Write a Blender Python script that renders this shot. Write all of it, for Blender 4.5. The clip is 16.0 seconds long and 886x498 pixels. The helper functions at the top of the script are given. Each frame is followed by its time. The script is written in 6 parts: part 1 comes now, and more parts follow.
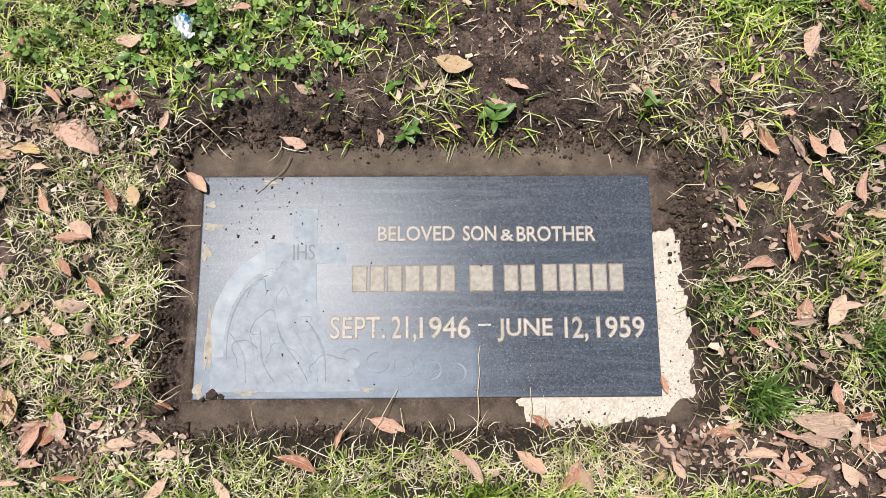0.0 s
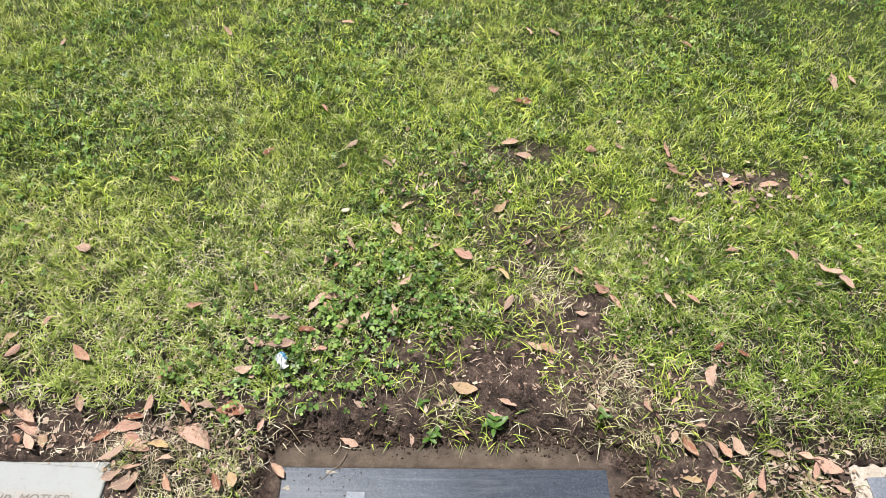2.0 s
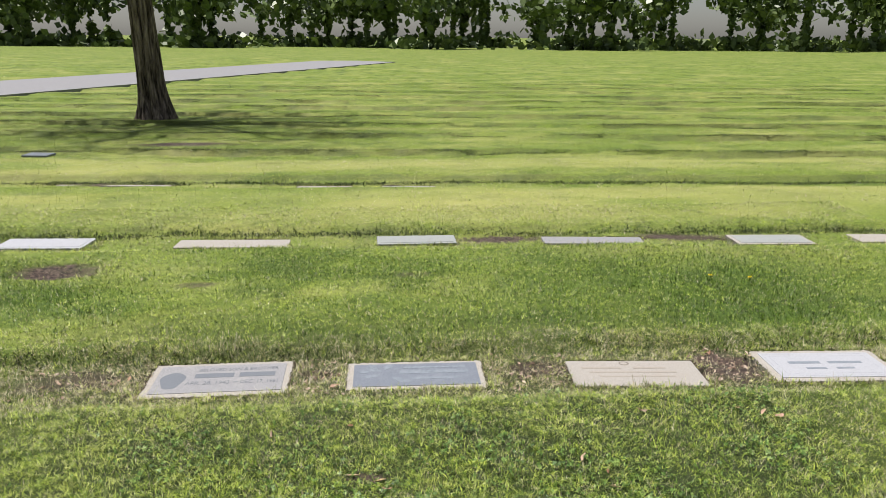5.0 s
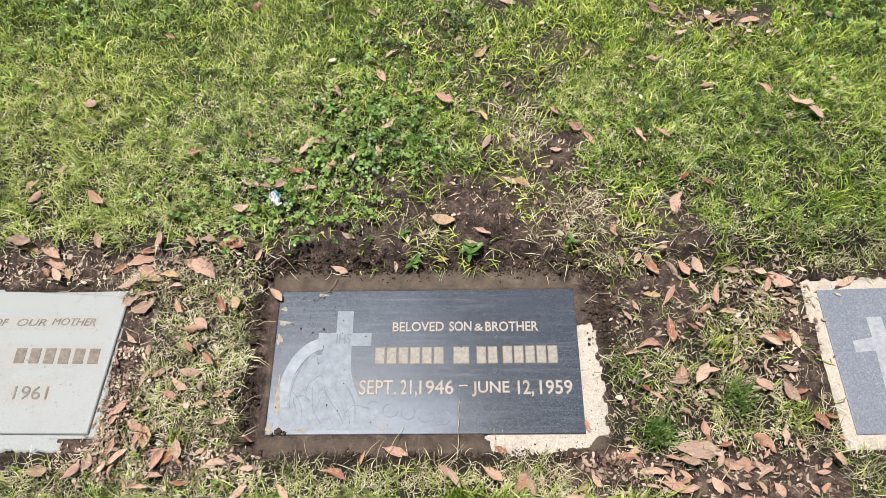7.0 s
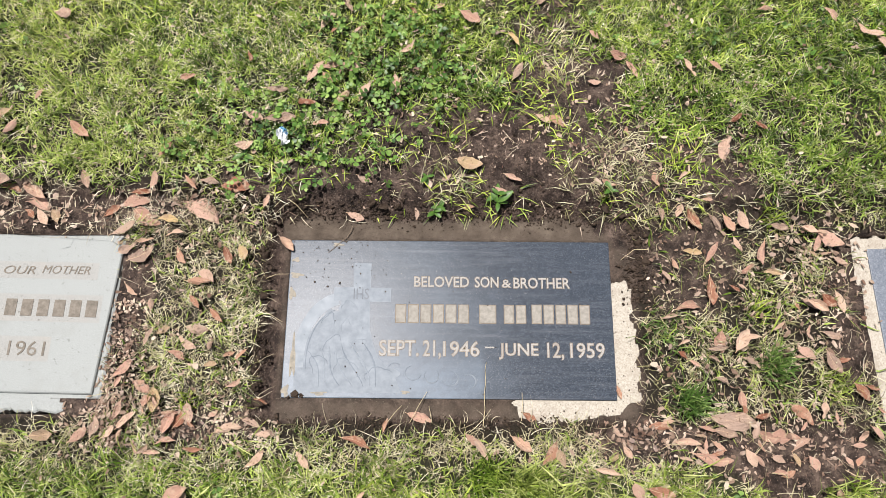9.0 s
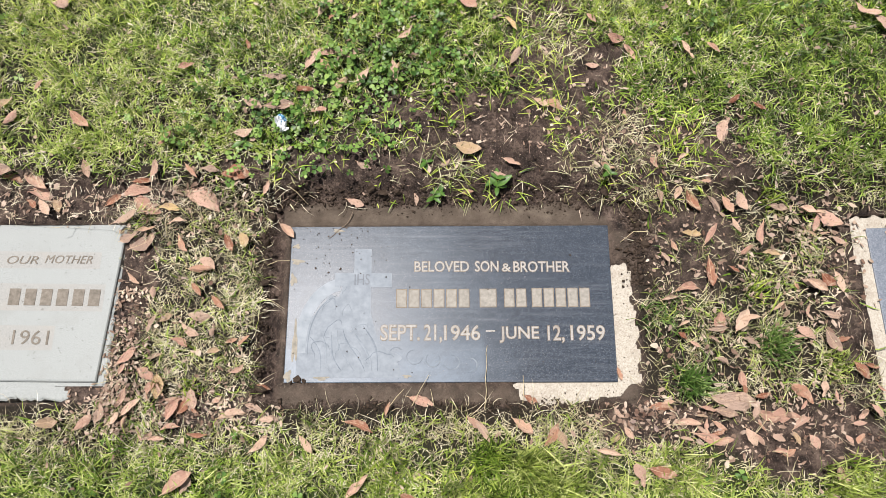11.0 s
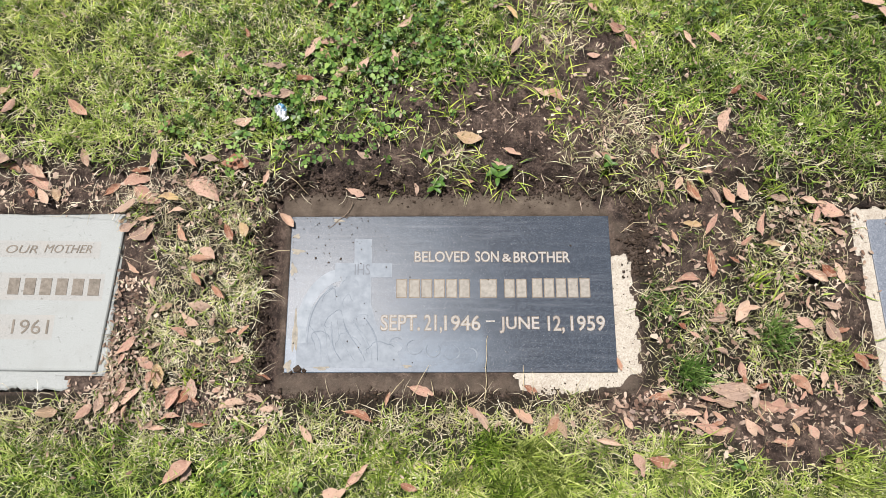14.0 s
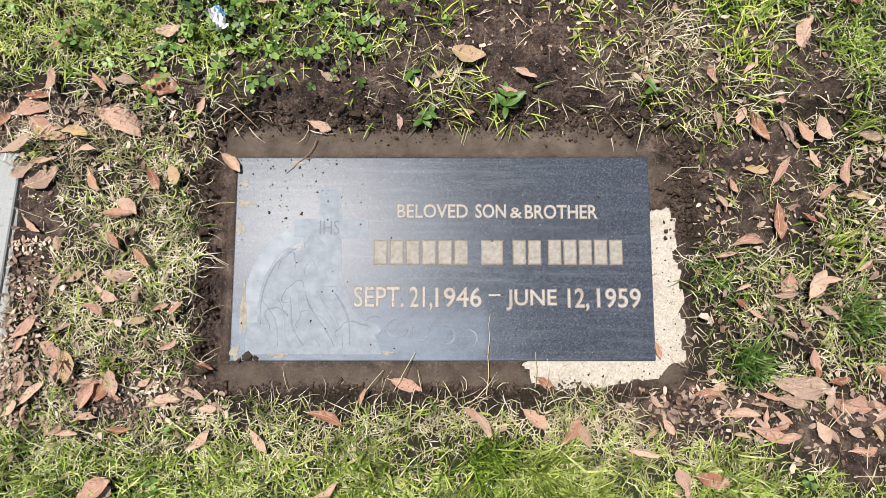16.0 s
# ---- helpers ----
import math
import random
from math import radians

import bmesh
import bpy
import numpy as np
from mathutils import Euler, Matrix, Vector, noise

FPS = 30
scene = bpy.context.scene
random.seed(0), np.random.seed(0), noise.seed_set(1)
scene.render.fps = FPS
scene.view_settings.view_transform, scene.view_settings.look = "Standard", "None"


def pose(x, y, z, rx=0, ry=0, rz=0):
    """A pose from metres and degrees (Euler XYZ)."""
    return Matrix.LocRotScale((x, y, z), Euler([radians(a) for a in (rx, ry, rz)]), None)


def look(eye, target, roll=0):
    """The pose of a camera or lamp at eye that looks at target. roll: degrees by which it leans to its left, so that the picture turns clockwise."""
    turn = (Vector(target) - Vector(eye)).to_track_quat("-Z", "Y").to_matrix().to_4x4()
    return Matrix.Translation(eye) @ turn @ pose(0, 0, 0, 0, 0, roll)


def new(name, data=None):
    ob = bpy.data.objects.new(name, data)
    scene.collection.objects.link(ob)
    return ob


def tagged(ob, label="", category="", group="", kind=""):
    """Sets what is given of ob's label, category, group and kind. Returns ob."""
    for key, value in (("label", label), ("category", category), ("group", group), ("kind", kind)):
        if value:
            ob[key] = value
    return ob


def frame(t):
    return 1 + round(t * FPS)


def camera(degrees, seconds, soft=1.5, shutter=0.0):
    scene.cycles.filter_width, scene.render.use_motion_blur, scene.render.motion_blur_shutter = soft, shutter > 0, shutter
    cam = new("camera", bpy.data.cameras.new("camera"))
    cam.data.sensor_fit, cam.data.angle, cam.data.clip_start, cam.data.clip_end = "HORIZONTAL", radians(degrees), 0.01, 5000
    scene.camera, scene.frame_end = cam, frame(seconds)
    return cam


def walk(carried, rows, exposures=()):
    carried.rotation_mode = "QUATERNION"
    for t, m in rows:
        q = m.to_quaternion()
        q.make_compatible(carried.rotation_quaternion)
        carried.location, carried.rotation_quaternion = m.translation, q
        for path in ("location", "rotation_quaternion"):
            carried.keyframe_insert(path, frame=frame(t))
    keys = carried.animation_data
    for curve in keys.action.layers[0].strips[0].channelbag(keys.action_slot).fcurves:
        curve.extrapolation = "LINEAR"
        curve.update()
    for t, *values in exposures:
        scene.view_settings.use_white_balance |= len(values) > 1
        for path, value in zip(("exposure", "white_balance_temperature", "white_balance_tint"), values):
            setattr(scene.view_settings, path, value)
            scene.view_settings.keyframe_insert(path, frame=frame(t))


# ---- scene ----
cam = camera(62.2, 16.0, 0.5)
PATH = [
    (0, (0.006, -0.142, 0.975), (0.035, 0.245, -0.987), 3.9),
    (0.5, (-0.004, -0.169, 1.035), (0.024, 0.318, -0.905), 3.5),
    (1, (-0.025, -0.206, 1.179), (0.008, 0.454, -0.709), 3.5),
    (1.5, (-0.036, -0.276, 1.292), (-0.008, 0.645, -0.483), 2.3),
    (2, (-0.035, -0.345, 1.36), (0.0, 0.852, -0.242), 2.2),
    (2.5, (0.042, -0.437, 1.427), (0.063, 1.038, 0.076), 1.2),
    (3, (0.082, -0.499, 1.492), (0.07, 1.218, 0.467), 0.2),
    (3.2, (0.081, -0.516, 1.529), (0.062, 1.277, 0.644), -0.2),
    (3.7, (0.058, -0.565, 1.56), (0.061, 1.348, 0.976), -0.2),
    (4.25, (-0.02, -0.632, 1.569), (0.054, 1.324, 1.161), 0.1),
    (4.8, (-0.097, -0.682, 1.557), (0.044, 1.258, 1.09), 0.5),
    (5.3, (-0.113, -0.684, 1.531), (0.033, 1.158, 0.766), 0.5),
    (5.5, (-0.113, -0.669, 1.497), (0.003, 1.093, 0.558), 0.5),
    (6, (-0.054, -0.619, 1.459), (-0.024, 0.87, 0.124), -0.4),
    (6.5, (0.035, -0.537, 1.426), (-0.009, 0.635, -0.194), -2.5),
    (7, (0.08, -0.482, 1.398), (0.022, 0.446, -0.373), -3.9),
    (7.5, (0.034, -0.399, 1.378), (0.02, 0.361, -0.472), -2.0),
    (8, (-0.033, -0.31, 1.358), (-0.023, 0.339, -0.534), 0.5),
    (8.5, (-0.02, -0.28, 1.354), (-0.016, 0.321, -0.554), 0.6),
    (9, (-0.007, -0.268, 1.355), (-0.016, 0.305, -0.561), -0.4),
    (9.5, (-0.002, -0.271, 1.358), (-0.019, 0.291, -0.561), -1.4),
    (12, (-0.001, -0.285, 1.356), (-0.017, 0.265, -0.567), -2.0),
    (12.5, (0.001, -0.283, 1.357), (-0.013, 0.268, -0.566), -1.7),
    (13, (-0.003, -0.282, 1.355), (-0.015, 0.271, -0.567), -1.5),
    (13.5, (-0.003, -0.281, 1.356), (-0.017, 0.264, -0.568), -1.5),
    (14, (-0.006, -0.282, 1.355), (-0.017, 0.244, -0.575), -1.3),
    (14.5, (-0.005, -0.27, 1.344), (-0.018, 0.209, -0.598), -1.5),
    (15, (-0.001, -0.251, 1.296), (-0.012, 0.181, -0.657), -1.4),
    (15.5, (-0.007, -0.192, 1.186), (-0.009, 0.166, -0.782), -0.2),
    (16, (-0.005, -0.14, 1.066), (0.004, 0.148, -0.913), 1.8),
]
walk(cam, [(t, look(eye, target, roll)) for t, eye, target, roll in PATH], exposures=[(0.0, 0.39), (1.5, 0.39), (2.0, 0.47), (2.5, 0.61), (3.0, 0.59), (3.2, 0.55), (4.2, 0.46), (5.3, 0.26), (5.5, 0.26), (6.0, 0.40), (6.5, 0.40), (7.5, 0.32), (16.0, 0.32)])

# ---- light: a bright hazy sky with the high sun behind thin cloud, ahead on the left ----
SUN_UP, SUN_FROM = 76.0, 312.0   # elevation; compass bearing, clockwise from +y
world = bpy.data.worlds.new("overcast_sky")
scene.world = world
world.use_nodes = True
wn = world.node_tree
sky = wn.nodes.new("ShaderNodeTexSky")
sky.sky_type, sky.sun_disc = "NISHITA", False
sky.sun_elevation, sky.sun_rotation = radians(SUN_UP), radians(SUN_FROM)
sky.dust_density, sky.air_density, sky.ozone_density = 1.0, 1.0, 1.0
cloud = wn.nodes.new("ShaderNodeHueSaturation")
cloud.inputs["Saturation"].default_value = 0.45
cloud.inputs["Value"].default_value = 1.0
wn.links.new(sky.outputs["Color"], cloud.inputs["Color"])
wn.links.new(cloud.outputs["Color"], wn.nodes["Background"].inputs["Color"])
wn.nodes["Background"].inputs["Strength"].default_value = 0.056
sun = new("sun", bpy.data.lights.new("sun", "SUN"))
sun.data.energy, sun.data.angle, sun.data.color = 5.0, radians(1.5), (1.0, 0.948, 0.915)
b = radians(SUN_FROM)
sun.matrix_world = look((0, 0, 0), (-math.sin(b) * math.cos(radians(SUN_UP)), -math.cos(b) * math.cos(radians(SUN_UP)), -math.sin(radians(SUN_UP))))


# ---- materials ----
def material(name, rough=0.8, spec=0.3):
    m = bpy.data.materials.new(name)
    m.use_nodes = True
    n = m.node_tree
    p = n.nodes["Principled BSDF"]
    p.inputs["Roughness"].default_value = rough
    p.inputs["Specular IOR Level"].default_value = spec
    return m, n, p


def node(n, kind, **values):
    k = n.nodes.new("ShaderNode" + kind)
    for key, value in values.items():
        k.inputs[key].default_value = value
    return k


def noise_tex(n, scale, detail=6.0, rough=0.6, stretch=None):
    t = node(n, "TexNoise", Scale=scale, Detail=detail, Roughness=rough)
    c = n.nodes.new("ShaderNodeTexCoord")
    if stretch:
        mp = node(n, "Mapping", Scale=stretch)
        n.links.new(c.outputs["Object"], mp.inputs["Vector"])
        n.links.new(mp.outputs["Vector"], t.inputs["Vector"])
    else:
        n.links.new(c.outputs["Object"], t.inputs["Vector"])
    return t.outputs["Fac"]


def ramp(n, fac, *stops):
    r = n.nodes.new("ShaderNodeValToRGB")
    e = r.color_ramp.elements
    while len(e) < len(stops):
        e.new(0.5)
    for k, (at, colour) in zip(e, stops):
        k.position, k.color = at, (*colour, 1)
    n.links.new(fac, r.inputs["Fac"])
    return r.outputs["Color"]


def span(n, fac, a, b2, lo=0.0, hi=1.0):
    r = node(n, "MapRange", **{"From Min": a, "From Max": b2, "To Min": lo, "To Max": hi})
    n.links.new(fac, r.inputs["Value"])
    return r.outputs["Result"]


def calc(n, op, a, b2):
    m = n.nodes.new("ShaderNodeMath")
    m.operation = op
    m.use_clamp = op in ("ADD", "SUBTRACT", "MULTIPLY")
    for i, v in enumerate((a, b2)):
        if isinstance(v, (int, float)):
            m.inputs[i].default_value = v
        else:
            n.links.new(v, m.inputs[i])
    return m.outputs["Value"]


def blend(n, fac, a, b2, how="MIX"):
    m = n.nodes.new("ShaderNodeMix")
    m.data_type, m.blend_type = "RGBA", how
    for i, v in ((0, fac), (6, a), (7, b2)):
        if isinstance(v, tuple):
            m.inputs[i].default_value = (*v, 1)
        elif isinstance(v, (int, float)):
            m.inputs[i].default_value = v
        else:
            n.links.new(v, m.inputs[i])
    return m.outputs[2]


def bump(n, p, height, strength=0.4, distance=0.002):
    k = node(n, "Bump", Strength=strength, Distance=distance)
    n.links.new(height, k.inputs["Height"])
    n.links.new(k.outputs["Normal"], p.inputs["Normal"])


def place(n, axis):
    c, s = n.nodes.new("ShaderNodeTexCoord"), n.nodes.new("ShaderNodeSeparateXYZ")
    n.links.new(c.outputs["Object"], s.inputs["Vector"])
    return s.outputs[axis]


def island(n):
    return n.nodes.new("ShaderNodeNewGeometry").outputs["Random Per Island"]


def ground_material():
    m, n, p = material("soil_and_turf", 0.85, 0.25)
    clods, grain, patch = noise_tex(n, 38, 8, 0.65), noise_tex(n, 260, 5, 0.7), noise_tex(n, 2.2, 4)
    soil = ramp(n, clods, (0.36, (0.014, 0.0095, 0.008)), (0.5, (0.060, 0.041, 0.033)), (0.68, (0.165, 0.12, 0.095)))
    soil = blend(n, span(n, grain, 0.48, 0.36, 0, 0.8), soil, (0.012, 0.008, 0.006))
    soil = blend(n, span(n, grain, 0.56, 0.72, 0, 0.8), soil, (0.21, 0.16, 0.125))
    soil = blend(n, span(n, noise_tex(n, 700, 2, 0.5), 0.69, 0.73, 0, 0.8), soil, (0.5, 0.43, 0.34))
    # thatch, toned near black so its colour holds the shade between blades
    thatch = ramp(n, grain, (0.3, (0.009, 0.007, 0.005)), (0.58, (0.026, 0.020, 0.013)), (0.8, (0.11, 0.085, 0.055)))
    far_noise = noise_tex(n, 42, 8, 0.85)
    wide = noise_tex(n, 0.8, 5, 0.6, (0.5, 1.6, 1))
    lawn = ramp(n, far_noise, (0.36, (0.025, 0.048, 0.007)), (0.5, (0.125, 0.185, 0.022)), (0.66, (0.30, 0.36, 0.065)))
    lawn = blend(n, span(n, wide, 0.46, 0.74, 0, 0.75), lawn, (0.34, 0.335, 0.11))
    lawn = blend(n, span(n, noise_tex(n, 1.7, 5, 0.65), 0.50, 0.36, 0, 0.6), lawn, (0.05, 0.09, 0.012))
    # greener ground under the lawn, with the same gap shade in its colour
    shaded_green = ramp(n, grain, (0.3, (0.010, 0.015, 0.004)), (0.57, (0.032, 0.050, 0.010)), (0.8, (0.11, 0.14, 0.032)))
    thatch = blend(n, span(n, place(n, "Y"), 0.35, 0.7), thatch, shaded_green)
    thatch = blend(n, span(n, place(n, "Y"), -0.24, -0.34), thatch, shaded_green)
    away = calc(n, "ADD", span(n, place(n, "Y"), 2.4, 3.6), span(n, place(n, "Y"), -0.5, -1.7))
    for far_side in (1.4, 2.9), (-1.3, -2.8):
        away = calc(n, "ADD", away, span(n, place(n, "X"), *far_side))
    bleached = n.nodes.new("ShaderNodeAttribute")
    bleached.attribute_name = "straw"
    deep = n.nodes.new("ShaderNodeAttribute")
    deep.attribute_name = "lush"
    lawn = blend(n, calc(n, "MULTIPLY", deep.outputs["Fac"], 0.8), lawn, (0.045, 0.09, 0.010))
    lawn = blend(n, calc(n, "MULTIPLY", bleached.outputs["Fac"], 0.4), lawn, (0.38, 0.37, 0.13))
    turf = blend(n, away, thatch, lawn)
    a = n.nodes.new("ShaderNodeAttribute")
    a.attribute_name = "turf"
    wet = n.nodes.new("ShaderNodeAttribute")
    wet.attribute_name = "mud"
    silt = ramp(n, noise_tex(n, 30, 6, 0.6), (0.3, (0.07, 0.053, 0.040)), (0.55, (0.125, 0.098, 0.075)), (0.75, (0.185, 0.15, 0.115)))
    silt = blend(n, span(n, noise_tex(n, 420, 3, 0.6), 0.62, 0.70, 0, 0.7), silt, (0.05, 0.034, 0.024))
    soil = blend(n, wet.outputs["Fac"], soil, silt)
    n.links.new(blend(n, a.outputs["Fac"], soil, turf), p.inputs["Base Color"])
    n.links.new(span(n, patch, 0.3, 0.7, 0.55, 0.95), p.inputs["Roughness"])
    bump(n, p, calc(n, "ADD", calc(n, "MULTIPLY", clods, 0.6), calc(n, "MULTIPLY", grain, 0.4)), 1.0, 0.009)
    return m


def blade_material(name, low, mid, high, patch_colour, sheen=0.35):
    m, n, p = material(name, 0.42, sheen)
    c = ramp(n, island(n), (0.0, low), (0.2, tuple((u + v) / 2 for u, v in zip(low, mid))), (0.55, mid), (1.0, high))
    drift = noise_tex(n, 5.0, 4)
    c = blend(n, span(n, drift, 0.52, 0.72, 0.0, 0.6), c, patch_colour)
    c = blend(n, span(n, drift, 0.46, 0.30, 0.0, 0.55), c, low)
    broad, tuft_ = noise_tex(n, 1.1, 4, 0.6), noise_tex(n, 26, 3, 0.6)
    c = blend(n, span(n, broad, 0.52, 0.68, 0.0, 0.55), c, patch_colour)
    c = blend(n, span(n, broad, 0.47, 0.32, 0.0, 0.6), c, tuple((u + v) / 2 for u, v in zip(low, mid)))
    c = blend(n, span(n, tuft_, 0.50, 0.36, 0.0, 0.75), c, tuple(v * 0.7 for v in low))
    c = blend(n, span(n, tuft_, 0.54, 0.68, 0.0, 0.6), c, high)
    n.links.new(c, p.inputs["Base Color"])
    glow = n.nodes.new("ShaderNodeBsdfTranslucent")
    n.links.new(c, glow.inputs["Color"])
    mix = node(n, "MixShader", Fac=0.10)
    n.links.new(p.outputs["BSDF"], mix.inputs[1])
    n.links.new(glow.outputs["BSDF"], mix.inputs[2])
    n.links.new(mix.outputs["Shader"], n.nodes["Material Output"].inputs["Surface"])
    return m


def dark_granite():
    """Polished black granite; pale sky sheen and a water stain are painted over its left part."""
    m, n, p = material("dark_granite", 0.3, 0.12)
    speck, fine = noise_tex(n, 420, 4, 0.8), noise_tex(n, 900, 2, 0.5)
    rub = noise_tex(n, 120, 6, 0.7, (0.05, 1.0, 1.0))
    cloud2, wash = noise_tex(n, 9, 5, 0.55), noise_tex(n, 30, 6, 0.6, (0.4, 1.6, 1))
    stone = ramp(n, speck, (0.35, (0.020, 0.027, 0.037)), (0.55, (0.048, 0.060, 0.080)), (0.72, (0.14, 0.155, 0.185)))
    stone = blend(n, span(n, rub, 0.5, 0.75, 0, 0.5), stone, (0.14, 0.15, 0.17))
    stone = blend(n, span(n, fine, 0.655, 0.70, 0, 0.6), stone, (0.42, 0.42, 0.42))
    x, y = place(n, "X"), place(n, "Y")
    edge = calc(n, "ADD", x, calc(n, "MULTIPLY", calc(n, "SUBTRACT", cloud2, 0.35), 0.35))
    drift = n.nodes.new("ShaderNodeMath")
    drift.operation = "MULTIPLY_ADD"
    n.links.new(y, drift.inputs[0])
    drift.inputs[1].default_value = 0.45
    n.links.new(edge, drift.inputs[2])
    # sky glare painted into the base colour, fading rightwards
    sheen_film = span(n, drift.outputs["Value"], 0.18, -0.14, 0.0, 0.38)
    # stain with a sharp right edge along the bottom
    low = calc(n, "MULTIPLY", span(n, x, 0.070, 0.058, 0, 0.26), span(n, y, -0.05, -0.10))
    sheen_film = calc(n, "ADD", sheen_film, low)
    sheen_film = calc(n, "MULTIPLY", sheen_film, span(n, wash, 0.2, 0.6, 0.7, 1.0))
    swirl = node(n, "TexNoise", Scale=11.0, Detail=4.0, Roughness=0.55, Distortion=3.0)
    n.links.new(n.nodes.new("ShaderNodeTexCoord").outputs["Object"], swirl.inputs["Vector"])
    sheen_film = calc(n, "MULTIPLY", sheen_film, span(n, swirl.outputs["Fac"], 0.35, 0.62, 0.78, 1.12))
    mud = calc(n, "MULTIPLY", span(n, calc(n, "ADD", x, calc(n, "MULTIPLY", wash, 0.06)), -0.255, -0.275), span(n, noise_tex(n, 24, 3), 0.5, 0.6, 0, 0.7))
    c = blend(n, sheen_film, stone, (0.21, 0.262, 0.325))
    c = blend(n, mud, c, (0.36, 0.30, 0.22))
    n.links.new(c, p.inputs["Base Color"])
    n.links.new(span(n, sheen_film, 0, 0.35, 0.28, 0.32), p.inputs["Roughness"])
    bump(n, p, speck, 0.12, 0.0006)
    return m


def stone_material(name, low, mid, high, scale=300, rough=0.75, stain=(0.3, 0.25, 0.2), amount=0.5):
    m, n, p = material(name, rough, 0.3)
    g, s = noise_tex(n, scale, 5, 0.75), noise_tex(n, 14, 6, 0.65)
    c = ramp(n, g, (0.3, low), (0.52, mid), (0.75, high))
    c = blend(n, span(n, s, 0.52, 0.75, 0, amount), c, stain)
    n.links.new(c, p.inputs["Base Color"])
    c = blend(n, span(n, noise_tex(n, 150, 3, 0.6), 0.64, 0.70, 0, amount), c, tuple(v * 0.45 for v in stain))
    n.links.new(c, p.inputs["Base Color"])
    bump(n, p, g, 0.3, 0.0012)
    return m


def plain_material(name, colour, other, scale=60.0, rough=0.7, spec=0.3, relief=0.2):
    m, n, p = material(name, rough, spec)
    f = noise_tex(n, scale, 5, 0.65)
    n.links.new(ramp(n, f, (0.3, colour), (0.7, other)), p.inputs["Base Color"])
    bump(n, p, f, relief, 0.001)
    return m


def leaf_material(name, stops, dots):
    m, n, p = material(name, 0.6, 0.3)
    r = n.nodes.new("ShaderNodeObjectInfo").outputs["Random"]
    c = ramp(n, r, *stops)
    c = blend(n, span(n, noise_tex(n, 2.6, 6, 0.7), 0.5, 0.68, 0, 0.75), c, dots)
    c = blend(n, span(n, noise_tex(n, 5.0, 5, 0.65), 0.52, 0.7, 0, 0.5), c, (0.70, 0.55, 0.40))
    c = blend(n, span(n, noise_tex(n, 18, 2, 0.5), 0.64, 0.70, 0, 0.7), c, (0.12, 0.06, 0.03))
    n.links.new(c, p.inputs["Base Color"])
    bump(n, p, noise_tex(n, 7, 4, 0.6, (1.0, 3.0, 1.0)), 0.5, 0.04)
    return m


def bark_material():
    m, n, p = material("bark", 0.95, 0.1)
    f = noise_tex(n, 16, 6, 0.65, (1.0, 1.0, 0.12))
    n.links.new(ramp(n, f, (0.38, (0.03, 0.024, 0.02)), (0.52, (0.16, 0.13, 0.11)), (0.7, (0.36, 0.30, 0.26))), p.inputs["Base Color"])
    bump(n, p, f, 1.0, 0.05)
    return m


GROUND = ground_material()
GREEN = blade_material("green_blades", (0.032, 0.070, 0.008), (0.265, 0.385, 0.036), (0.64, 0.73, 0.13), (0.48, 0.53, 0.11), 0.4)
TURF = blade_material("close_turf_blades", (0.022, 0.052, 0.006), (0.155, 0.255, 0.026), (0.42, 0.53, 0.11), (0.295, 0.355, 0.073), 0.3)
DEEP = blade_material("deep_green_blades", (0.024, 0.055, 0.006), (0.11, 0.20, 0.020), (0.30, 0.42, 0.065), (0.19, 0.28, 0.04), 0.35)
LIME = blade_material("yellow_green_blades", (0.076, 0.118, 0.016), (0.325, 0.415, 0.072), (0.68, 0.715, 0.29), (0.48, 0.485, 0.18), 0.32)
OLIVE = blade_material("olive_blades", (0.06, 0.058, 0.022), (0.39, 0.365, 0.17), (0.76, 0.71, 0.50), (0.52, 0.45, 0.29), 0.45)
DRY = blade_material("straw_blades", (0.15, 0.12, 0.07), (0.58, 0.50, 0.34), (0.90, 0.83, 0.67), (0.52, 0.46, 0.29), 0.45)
SEED = blade_material("seed_heads", (0.50, 0.52, 0.28), (0.66, 0.65, 0.42), (0.80, 0.77, 0.58), (0.6, 0.56, 0.4), 0.25)
TUFT = blade_material("dark_tuft", (0.04, 0.09, 0.015), (0.10, 0.19, 0.035), (0.28, 0.38, 0.11), (0.16, 0.24, 0.06), 0.4)
# long edge grass, coloured dark to carry the shade of the row banks
SHAGGY = blade_material("shaded_edge_grass", (0.015, 0.026, 0.007), (0.045, 0.072, 0.016), (0.13, 0.17, 0.045), (0.08, 0.085, 0.028), 0.25)
CLOVER = blade_material("clover", (0.030, 0.080, 0.016), (0.12, 0.235, 0.040), (0.33, 0.46, 0.125), (0.20, 0.31, 0.075), 0.32)
BITS = blade_material("plant_bits", (0.15, 0.085, 0.06), (0.38, 0.275, 0.205), (0.70, 0.58, 0.46), (0.33, 0.225, 0.17), 0.25)
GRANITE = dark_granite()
CONCRETE = stone_material("cream_concrete", (0.29, 0.25, 0.20), (0.45, 0.41, 0.345), (0.63, 0.585, 0.51), 330, 0.9, (0.25, 0.20, 0.155), 0.7)
WORN = stone_material("worn_grey_concrete", (0.24, 0.22, 0.19), (0.36, 0.34, 0.305), (0.50, 0.475, 0.44), 200, 0.9, (0.25, 0.215, 0.18), 0.8)
PALE = stone_material("pale_granite", (0.222, 0.237, 0.231), (0.295, 0.314, 0.307), (0.38, 0.40, 0.39), 520, 0.5, (0.23, 0.238, 0.22), 0.5)
PANEL = stone_material("rubbed_granite", (0.24, 0.245, 0.235), (0.305, 0.305, 0.29), (0.37, 0.37, 0.35), 420, 0.6, (0.33, 0.31, 0.28), 0.7)
